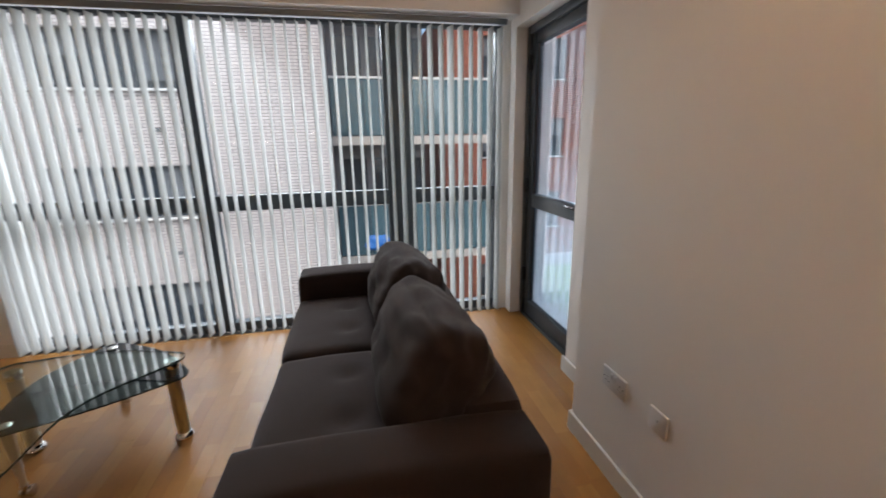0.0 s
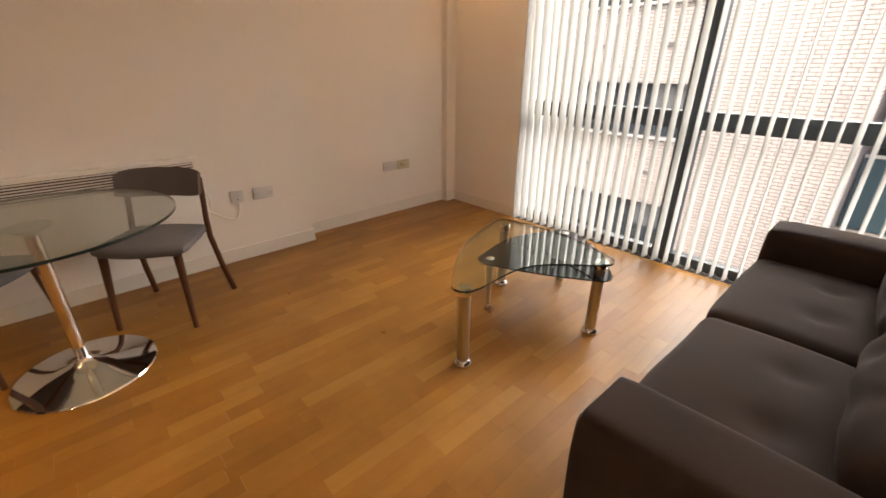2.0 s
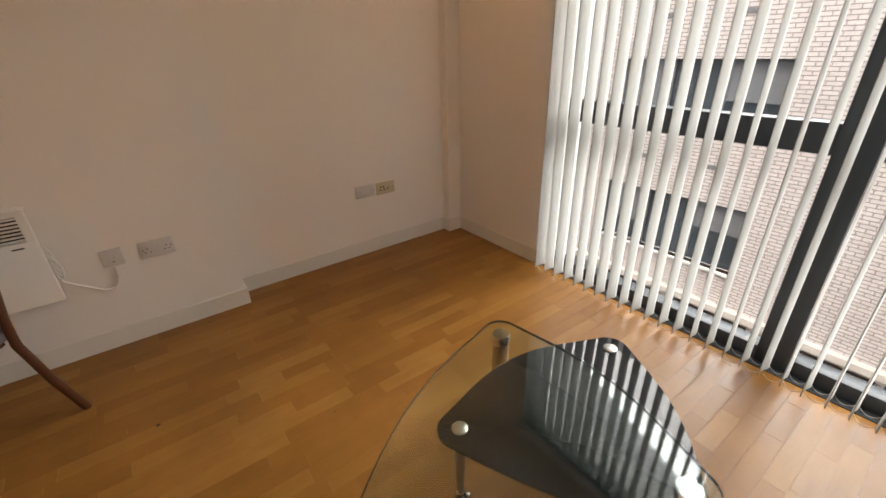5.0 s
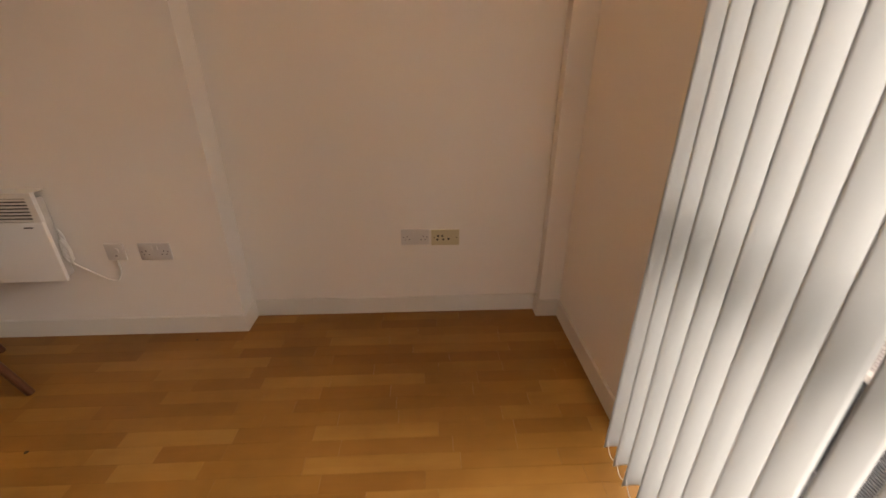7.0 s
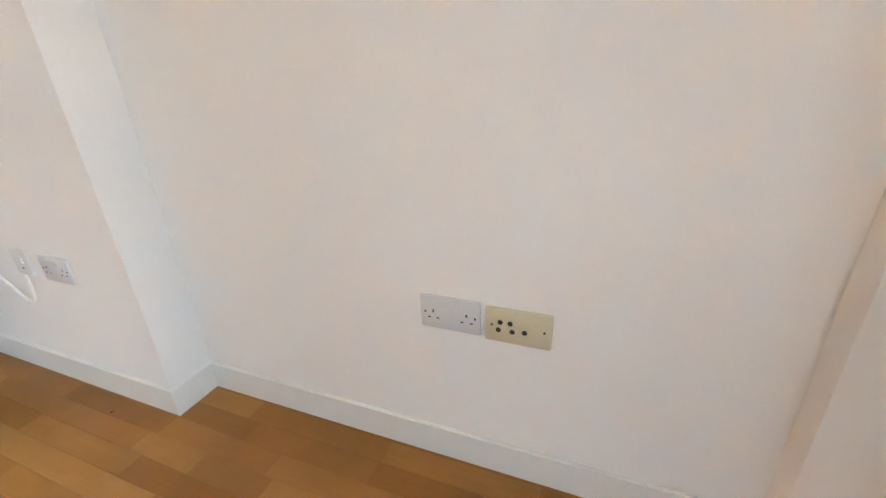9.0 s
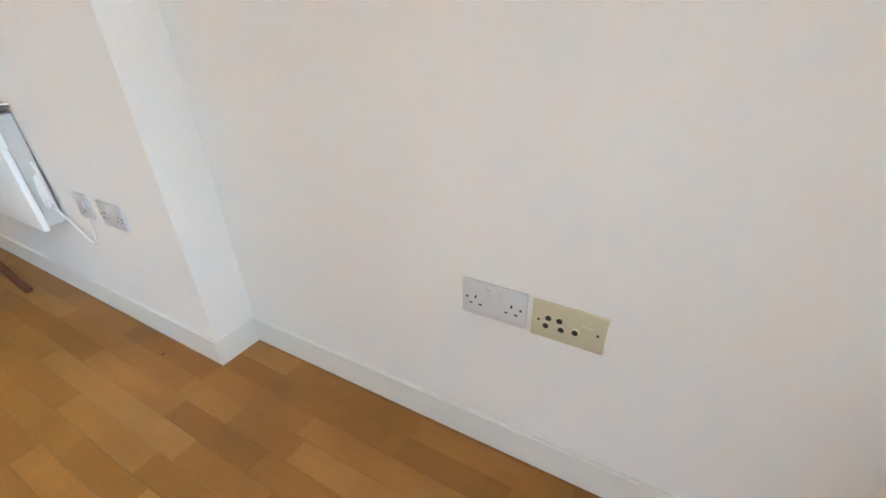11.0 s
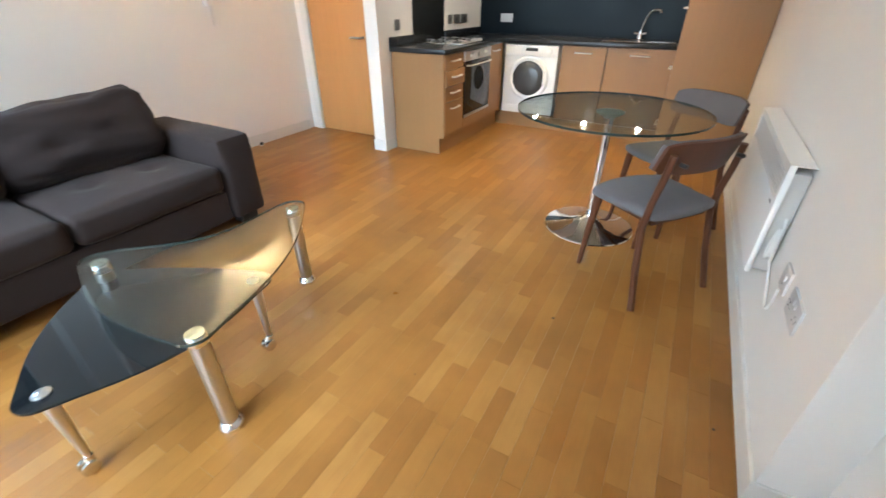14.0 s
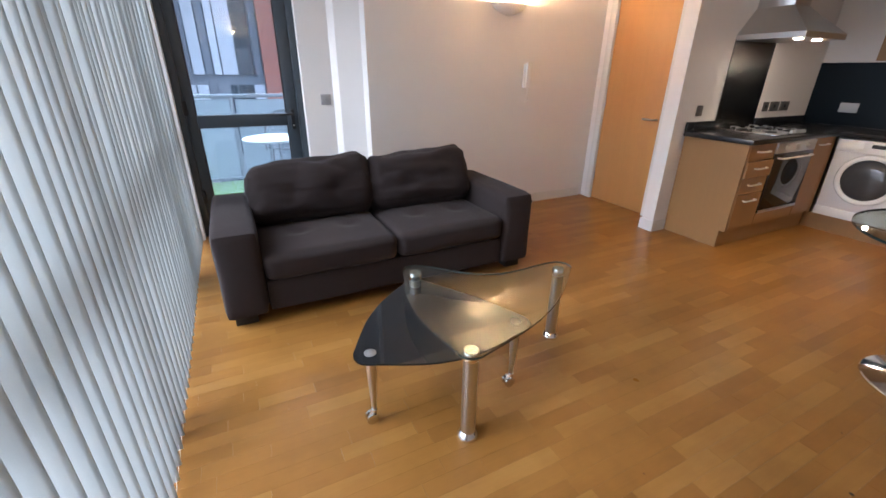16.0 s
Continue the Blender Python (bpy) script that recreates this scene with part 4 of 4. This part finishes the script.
part("filter_flap", B(WX0 + 0.04, WX0 + 0.14, FY + 0.002, FY + 0.005, PH + 0.020, 0.222, bev=0.002), PLAST, wm)
for bx_ in (2.215, 2.235, 2.255):
    part("button", B(bx_ - 0.006, bx_ + 0.006, FY + 0.006, FY + 0.011, 0.776, 0.786, bev=0.001), PLAST, wm)
for x0, x1 in ((1.372, 1.812), (0.770, 1.366)):
    su = thing("sink_unit", ((x0 + x1) / 2, -5.6, 0.0), "beech laminate base unit under the sink", "cabinet", "kitchen base units")
    face("body", B(x0, x1, -5.90, FY - 0.022, PH, UH - 0.006), su)
    d = face("door", B(x0 + 0.002, x1 - 0.002, FY - 0.02, FY, 0.165, 0.860, bev=0.0015), su)
    xm = min((x0 + x1) / 2, 1.15) if x0 < 1 else (x0 + x1) / 2
    part("handle", bar((xm - 0.08, FY, 0.800), (xm + 0.08, FY, 0.800), (0, 0.026, 0)), HANDLE, d)
tu = thing("tall_unit", (0.45, -5.4, 0.0), "tall beech laminate fridge housing against the wall", "cabinet")
face("side_panel", B(0.150, 0.745, -4.958, -4.940, 0.0, 2.25), tu)
face("body", B(0.150, 0.735, -5.90, -4.960, 0.0, 2.25), tu)
for y0, y1, z0, z1 in ((-5.54, -4.942, 0.165, 0.99), (-5.54, -4.942, 0.995, 2.248)):
    d = face("door", B(0.737, 0.755, y0, y1, z0, z1, bev=0.0015), tu)
    for hz in ((0.60, 0.75) if z0 < 0.5 else (1.06, 1.20),):
        part("handle", bar((0.755, -5.13, hz[1]), (0.755, -4.98, hz[1]), (0.026, 0, 0)), HANDLE, d)
wk = thing("worktop", (2.0, -5.6, UH), "black speckled laminate worktop with an upstand", "worktop")
part("slab", B(FX - 0.022, 3.004, -5.90, -3.990, UH, WT, bev=0.006), TOP, wk)
part("slab", B(0.757, FX - 0.0225, -5.90, FY + 0.022, UH, WT, bev=0.006), TOP, wk)
part("upstand", B(2.985, 3.004, -4.385, -3.992, WT + 0.0005, WT + 0.075, bev=0.003), TOP, wk)
part("upstand", B(2.985, 3.004, -5.89, -4.99, WT + 0.0005, WT + 0.075, bev=0.003), TOP, wk)
setting("splashback", B(0.757, 3.003, -5.919, -5.899, WT, 1.478), NAVY, "dark navy glass splashback", "splashback")
setting("hob_splashback", B(2.996, 3.0045, -4.985, -4.388, WT, 1.64), BLACKSTEEL, "dark steel panel behind the hob", "splashback")
hob = thing("gas_hob", (2.74, -4.69, WT), "stainless steel gas hob with four burners", "hob")
part("tray", B(2.49, 2.965, -4.98, -4.40, WT + 0.0005, WT + 0.010, bev=0.004), POLISHED, hob)
for bx in (2.61, 2.84):
    for by in (-4.83, -4.55):
        bn = part("burner", lathe(bx, by, ((0.045, WT + 0.01), (0.045, WT + 0.016), (0.036, WT + 0.020), (0.02, WT + 0.021)), 20), DARK, hob)
        for k in range(4):
            a = k * math.pi / 2
            g = tube([(bx + 0.10 * math.cos(a), by + 0.10 * math.sin(a), WT + 0.010), (bx + 0.10 * math.cos(a), by + 0.10 * math.sin(a), WT + 0.026), (bx + 0.035 * math.cos(a), by + 0.035 * math.sin(a), WT + 0.026)], 0.0035, 6)
            part("pan_rest", g, STEEL, bn)
for k in range(4):
    part("knob", lathe(2.515, -4.86 + 0.06 * k, ((0.016, WT + 0.01), (0.015, WT + 0.03), (0.010, WT + 0.031)), 14), STEEL, hob)
hd = thing("cooker_hood", (2.80, -4.69, 1.62), "stainless steel chimney cooker hood, lights on", "cooker hood")
HX0, HX1, HYa, HYb = 2.50, 3.004, -4.985, -4.388
part("canopy", rings(bmesh.new(), [[(x0, ya, z), (HX1, ya, z), (HX1, yb, z), (x0, yb, z)] for x0, ya, yb, z in ((HX0, HYa, HYb, 1.625), (HX0, HYa, HYb, 1.665), (2.73, -4.80, -4.575, 1.87))]), STEEL, hd, "sloping steel canopy", smooth=False)
part("chimney", B(2.73, HX1, -4.80, -4.575, 1.87, CH - 0.002, bev=0.002), STEEL, hd)
for y in (-4.82, -4.55):
    part("lamp", lathe(2.62, y, ((0.028, 1.6185), (0.03, 1.6245)), 16), SPOTGLOW, hd, "small round lit lamp")
sk = thing("sink", (1.25, -5.6, WT), "stainless steel sink with drainer", "sink")
part("bowl", rings(bmesh.new(), [[(1.26 + sx * hx, -5.60 + sy * hy, z) for sx, sy in ((-1, -1), (1, -1), (1, 1), (-1, 1))] for hx, hy, z in ((0.20, 0.19, WT + 0.002), (0.19, 0.18, WT + 0.010), (0.165, 0.155, WT + 0.006), (0.16, 0.15, WT + 0.0015))], cap=False), POLISHED, sk)
part("bowl", B(1.10, 1.42, -5.75, -5.45, WT + 0.0006, WT + 0.0014), POLISHED, sk)
part("drainer", B(0.80, 1.055, -5.79, -5.41, WT + 0.001, WT + 0.008, bev=0.003), POLISHED, sk)
for k in range(6):
    part("drainer_rib", tube([(0.83 + 0.035 * k, -5.75, WT + 0.008), (0.83 + 0.035 * k, -5.46, WT + 0.008)], 0.004, 6), POLISHED, sk)
tap = thing("kitchen_tap", (1.16, -5.80, WT), "chrome mixer tap with a high curved spout", "tap")
part("body", lathe(1.16, -5.80, ((0.026, WT + 0.0005), (0.026, WT + 0.02), (0.018, WT + 0.05), (0.016, WT + 0.08)), 18), CHROME, tap)
part("spout", tube([(1.16, -5.80, WT + 0.07), (1.148, -5.795, WT + 0.13), (1.128, -5.785, WT + 0.20), (1.102, -5.775, WT + 0.245), (1.06, -5.755, WT + 0.265), (1.015, -5.735, WT + 0.262), (1.002, -5.73, WT + 0.238)], 0.0105, 12), CHROME, tap)
for s in (-1, 1):
    part("lever", tube([(1.16 + s * 0.02, -5.80, WT + 0.05), (1.16 + s * 0.06, -5.79, WT + 0.06)], 0.013, 10), CHROME, tap)
for x0, x1 in ((0.760, 1.335), (1.337, 1.912), (1.914, 2.489)):
    wu = thing("wall_unit", ((x0 + x1) / 2, -5.75, 1.49), "beech laminate wall unit with a light below", "cabinet", "kitchen wall units")
    face("body", B(x0, x1, -5.918, -5.622, 1.49, 2.25), wu)
    d = face("door", B(x0 + 0.002, x1 - 0.002, -5.62, -5.602, 1.482, 2.248, bev=0.0015), wu)
    part("handle", bar(((x0 + x1) / 2 - 0.08, -5.602, 1.53), ((x0 + x1) / 2 + 0.08, -5.602, 1.53), (0, 0.026, 0)), HANDLE, d)
for lx in (0.97, 1.57, 2.17):
    sp = thing("under_cabinet_light", (lx, -5.83, 1.475), "small chrome spotlight, lit, under the wall unit", "spotlight", "under-cabinet lights")
    part("rim", lathe(lx, -5.83, ((0.034, 1.4895), (0.034, 1.478), (0.026, 1.474)), 20), CHROME, sp)
    part("lens", lathe(lx, -5.83, ((0.025, 1.4735), (0.024, 1.466), (0.017, 1.459), (0.006, 1.456)), 16), SPOTGLOW, sp)
for lx, ly in ((1.15, -4.45), (1.95, -4.45)):
    dl = thing("downlight", (lx, ly, CH), "recessed round ceiling downlight, lit", "downlight", "ceiling downlights")
    part("rim", lathe(lx, ly, ((0.045, CH - 0.0005), (0.045, CH - 0.006), (0.034, CH - 0.008)), 24), CHROME, dl)
    part("lens", lathe(lx, ly, ((0.030, CH - 0.0085), (0.026, CH - 0.0095)), 16), SPOTGLOW, dl)

# ---- outside, north ----
setting("ground", B(-400, 400, -400, 800, -7.4, -7.0), ASPH, "grey asphalt yard and streets below", "ground")


def facade(name, x0, x1, y0, y1, z0, z1, holes, material, label):
    """A block whose south face has openings: holes are (x0, x1, z0, z1), cut 0.3 deep."""
    b = thing(name, ((x0 + x1) / 2, y0, z0), label, "building")
    bm = box(bmesh.new(), x0, x1, y0 + 0.3, y1, z0, z1)
    xs = sorted({x0, x1, *(h[0] for h in holes), *(h[1] for h in holes)})
    zs = sorted({z0, z1, *(h[2] for h in holes), *(h[3] for h in holes)})
    for a, c in zip(xs, xs[1:]):
        run = None
        for d, e in zip(zs, zs[1:]):
            open_ = any(h[0] <= a and c <= h[1] and h[2] <= d and e <= h[3] for h in holes)
            if open_:
                if run: box(bm, a, c, y0, y0 + 0.3, *run)
                run = None
            else:
                run = (run[0], e) if run else (d, e)
        if run: box(bm, a, c, y0, y0 + 0.3, *run)
    part("wall", bm, material, b, smooth=False)
    for i, (a, c, d, e) in enumerate(holes):
        w = part("window", B(a, c, y0 + 0.20, y0 + 0.24, d, e), NIGHT, b, smooth=False)
        n = max(1, round((c - a) / 1.1))
        for k in range(n + 1):
            x = a + (c - a) * k / n
            part("window_frame", B(max(a, x - 0.03), min(c, x + 0.03), y0 + 0.15, y0 + 0.2, d, e), METAL, w, smooth=False)
        part("sill", B(a - 0.03, c + 0.03, y0 - 0.08, y0 + 0.15, d - 0.05, d), WHITEMETAL, w, smooth=False)
        for k in range(0, n, 2):
            xa, xb = a + (c - a) * k / n + 0.03, a + (c - a) * (k + 1) / n - 0.03
            part("roller_blind", B(xa, xb, y0 + 0.17, y0 + 0.18, e - (e - d) * (0.45 + 0.2 * ((k + i) % 3)), e), CURTAIN, w, smooth=False)
    return b


HOLES = [(a, c, d, e) for a, c in ((-9.5, -4.4), (-3.4, -0.08)) for d, e in ((-3.35, -1.88), (-0.22, 0.99), (2.68, 3.90), (6.2, 7.4))]
fb = facade("brick_apartment_block", -22, 2.72, 7.72, 18, -7, 9.2, HOLES, BRICK, "cream brick apartment block with ribbon windows")
for x in (-2.6, -1.1, -6.0):
    for z in (-1.15, 1.75):
        part("vent", B(x, x + 0.22, 7.70, 7.72, z, z + 0.09), METAL, fb, smooth=False)
part("coping", B(-22, 2.76, 7.55, 7.72, -4.28, -4.14), STONE, fb, "pale stone band", smooth=False)
for x in (-7.4, -5.3, -3.2, -1.1, 1.0):
    g = part("louvre_panel", B(x, x + 1.6, 7.66, 7.69, -6.9, -4.4), DARK, fb, smooth=False)
    lm = bmesh.new()
    for k in range(34):
        box(lm, x + 0.03, x + 1.57, 7.60, 7.66, -6.85 + k * 0.072, -6.81 + k * 0.072)
    part("louvre_blades", lm, METAL, g, smooth=False)["kind"] = "stuff"

tb = thing("teal_balcony_block", (4.6, 10.6, -7), "glazed block with teal glass balconies", "building")
part("wall", B(2.72, 5.6, 10.6, 18, -7, 9.2), GREYPANEL, tb, smooth=False)
for z in (-5.5, -1.95, 1.62, 5.2):
    part("slab", B(2.72, 7.4, 9.35, 10.6, z - 0.25, z), STONE, tb, smooth=False)
    x = 2.76
    while x < 7.3:
        part("balustrade_panel", B(x, x + 0.90, 9.36, 9.38, z + 0.03, z + 1.55), TEAL, tb, smooth=False)
        x += 0.925
    part("rail", B(2.74, 7.4, 9.33, 9.40, z + 1.56, z + 1.62), WHITEMETAL, tb, smooth=False)
    for xa in (2.9, 3.9, 4.75):
        part("window", B(xa, xa + 0.8, 10.54, 10.6, z + 0.05, z + 2.9), NIGHT, tb, smooth=False)
rh = [(x, x + 1.1, z, z + 1.5) for x in (8.4, 10.8, 13.2, 15.6) for z in (-5.2, -2.2, 0.8, 3.8)]
facade("red_brick_building", 6.75, 24, 13.2, 24, -7, 6.2, rh, REDBRICK, "red brick building with small windows")
tp_ = solid("tarpaulin", pillow(3.50, 4.22, 9.24, 9.365, -1.72, -1.36, r=0.05, puff=(0.03, 0.03, 0.05), wob=0.07), TARP, (3.86, 9.36, -1.72), "crumpled blue tarpaulin tied to a balcony balustrade", "tarpaulin")

# ---- balcony and what lies east of it ----
setting("balcony_floor", B(4.8, 6.35, -2.4, 1.3, -0.25, 0.075), SLAB, "concrete balcony slab", "balcony")
solid("turf_mat", B(4.82, 6.24, -0.7, 0.75, 0.075, 0.10), TURF, (5.5, 0.0, 0.075), "green artificial turf laid on the balcony", "turf")
br = thing("balcony_railing", (6.28, -0.5, 0.075), "grey metal balcony railing with frosted glass panels", "railing")
part("top_rail", B(6.25, 6.31, -2.4, 1.3, 1.06, 1.10, bev=0.006), METAL, br)
part("bottom_rail", B(6.26, 6.30, -2.4, 1.3, 0.11, 0.14), METAL, br)
for k in range(4):
    y = -2.36 + k * 0.92
    part("post", B(6.255, 6.305, y - 0.02, y + 0.02, 0.075, 1.06, bev=0.004), METAL, br)
    part("balustrade_panel", B(6.276, 6.284, y + 0.03, y + 0.88, 0.15, 1.04), FROST, br, "frosted grey glass panel", smooth=False)
setting("balcony_side_wall", B(4.8, 6.4, -2.75, -2.42, -7, 6), REDBRICK, "red wall at the end of the balcony", "wall")
gt = thing("garden_table", (5.45, -0.86, 0.075), "round white metal garden table on the balcony", "table")
part("tabletop", lathe(5.45, -0.86, ((0.30, 0.685), (0.31, 0.69), (0.31, 0.70), (0.30, 0.705)), 40), STONE, gt)
for k in range(4):
    a = math.pi / 4 + k * math.pi / 2
    part("leg", tube([(5.45 + 0.06 * math.cos(a), -0.86 + 0.06 * math.sin(a), 0.685), (5.45 + 0.08 * math.cos(a), -0.86 + 0.08 * math.sin(a), 0.35), (5.45 + 0.26 * math.cos(a), -0.86 + 0.26 * math.sin(a), 0.102)], 0.011, 8), METAL, gt)


def garden_chair():
    c = thing("garden_chair", (0, 0, 0), "dark metal garden chair with curved arms", "chair", "garden chairs")
    part("seat", lathe(0, 0, ((0.19, 0.43), (0.20, 0.44), (0.19, 0.45)), 24), DARKMETAL, c)
    part("back", tube([(0.2 * math.cos(a * math.pi / 10 - 0.2), 0.2 * math.sin(a * math.pi / 10 - 0.2) - 0.05, 0.62 + 0.22 * math.sin(a * math.pi / 11)) for a in range(12)], 0.011, 8), DARKMETAL, c)
    for s in (-1, 1):
        part("arm", tube([(s * 0.2, -0.09, 0.62), (s * 0.235, -0.2, 0.60), (s * 0.2, -0.22, 0.44)], 0.010, 8), DARKMETAL, c)
        part("front_leg", tube([(s * 0.13, -0.13, 0.44), (s * 0.19, -0.2, 0.0)], 0.011, 8), DARKMETAL, c)
        part("back_leg", tube([(s * 0.13, 0.13, 0.44), (s * 0.19, 0.2, 0.0)], 0.011, 8), DARKMETAL, c)
    return c


gc = garden_chair()
gc.matrix_world = pose(5.72, -1.42, 0.077, 0, 0, -140)
copy_thing(gc, pose(6.0, -1.02, 0.077, 0, 0, -95))
pb = thing("panelled_block", (19, -2, -7), "tall block clad in grey and pale vertical panels", "building")
part("wall", B(19, 30, -1.95, 6.5, -7, 11), GREYPANEL, pb, smooth=False)
part("red_bay", B(18.6, 30, -16, -1.95, -7, 11), REDBRICK, pb, "red brick bay", smooth=False)
prng = random.Random(11)
for zi in range(7):
    z = max(-6.95, -7.65 + zi * 2.95)
    y = -1.9
    while y < 6.2:
        w = prng.choice((0.28, 0.4, 0.55))
        m = prng.choice((PALEPANEL, PALEPANEL, GREYPANEL, GREYPANEL, NIGHT, NIGHT))
        part("panel", B(18.92, 19.0, y, y + w - 0.05, z, -7.65 + zi * 2.95 + 2.6), m, pb, smooth=False)
        y += w
setting("backdrop_tower", B(24, 40, 6.6, 20, -7, 4), STONE, "pale distant building", "backdrop")

# ---- floor strips, knots ----
SW, GAP = 0.0705, 0.0006
LENS = (0.24, 0.30, 0.36, 0.42, 0.48, 0.56)
floor_ob = bpy.data.objects["floor"]
strip_mesh = {}
for L in LENS:
    bm = box(bmesh.new(), -SW / 2 + GAP / 2, SW / 2 - GAP / 2, -L / 2 + GAP / 2, L / 2 - GAP / 2, -0.006, 0.0)
    me = bpy.data.meshes.new("strip")
    bm.to_mesh(me); bm.free()
    me.materials.append(OAK)
    strip_mesh[L] = me
frng = random.Random(21)
rest, count = bmesh.new(), 0
i = 0
while True:
    x = -0.05 + SW * (i + 0.5)
    i += 1
    if x > 4.72: break
    y = -5.93 - frng.random() * 0.3
    while y < 0.05:
        L = frng.choice(LENS)
        yc = y + L / 2
        y += L
        if 0.15 < x < 1.95 and -2.75 < yc < -0.35 and count < 300:
            s = new("strip", strip_mesh[L])
            s.parent = floor_ob
            s.location = (x, yc, 0)
            count += 1
        else:
            y1 = min(yc + L / 2, 0.05)
            box(rest, x - SW / 2 + GAP / 2, x + SW / 2 - GAP / 2, max(yc - L / 2 + GAP / 2, -5.99), y1 - GAP / 2, -0.006, 0.0)
part("strips", rest, OAKREST, floor_ob, smooth=False)["kind"] = "stuff"
for kx, ky, r in ((0.870, -2.215, 0.008), (0.220, -1.915, 0.006), (1.25, -1.62, 0.003), (1.02, -2.52, 0.004)):
    solid("knot", lathe(kx, ky, ((r, 0.0002), (r * 0.7, 0.0006)), 10), KNOT, (kx, ky, 0.0), "small dark mark on the floor", "mark")
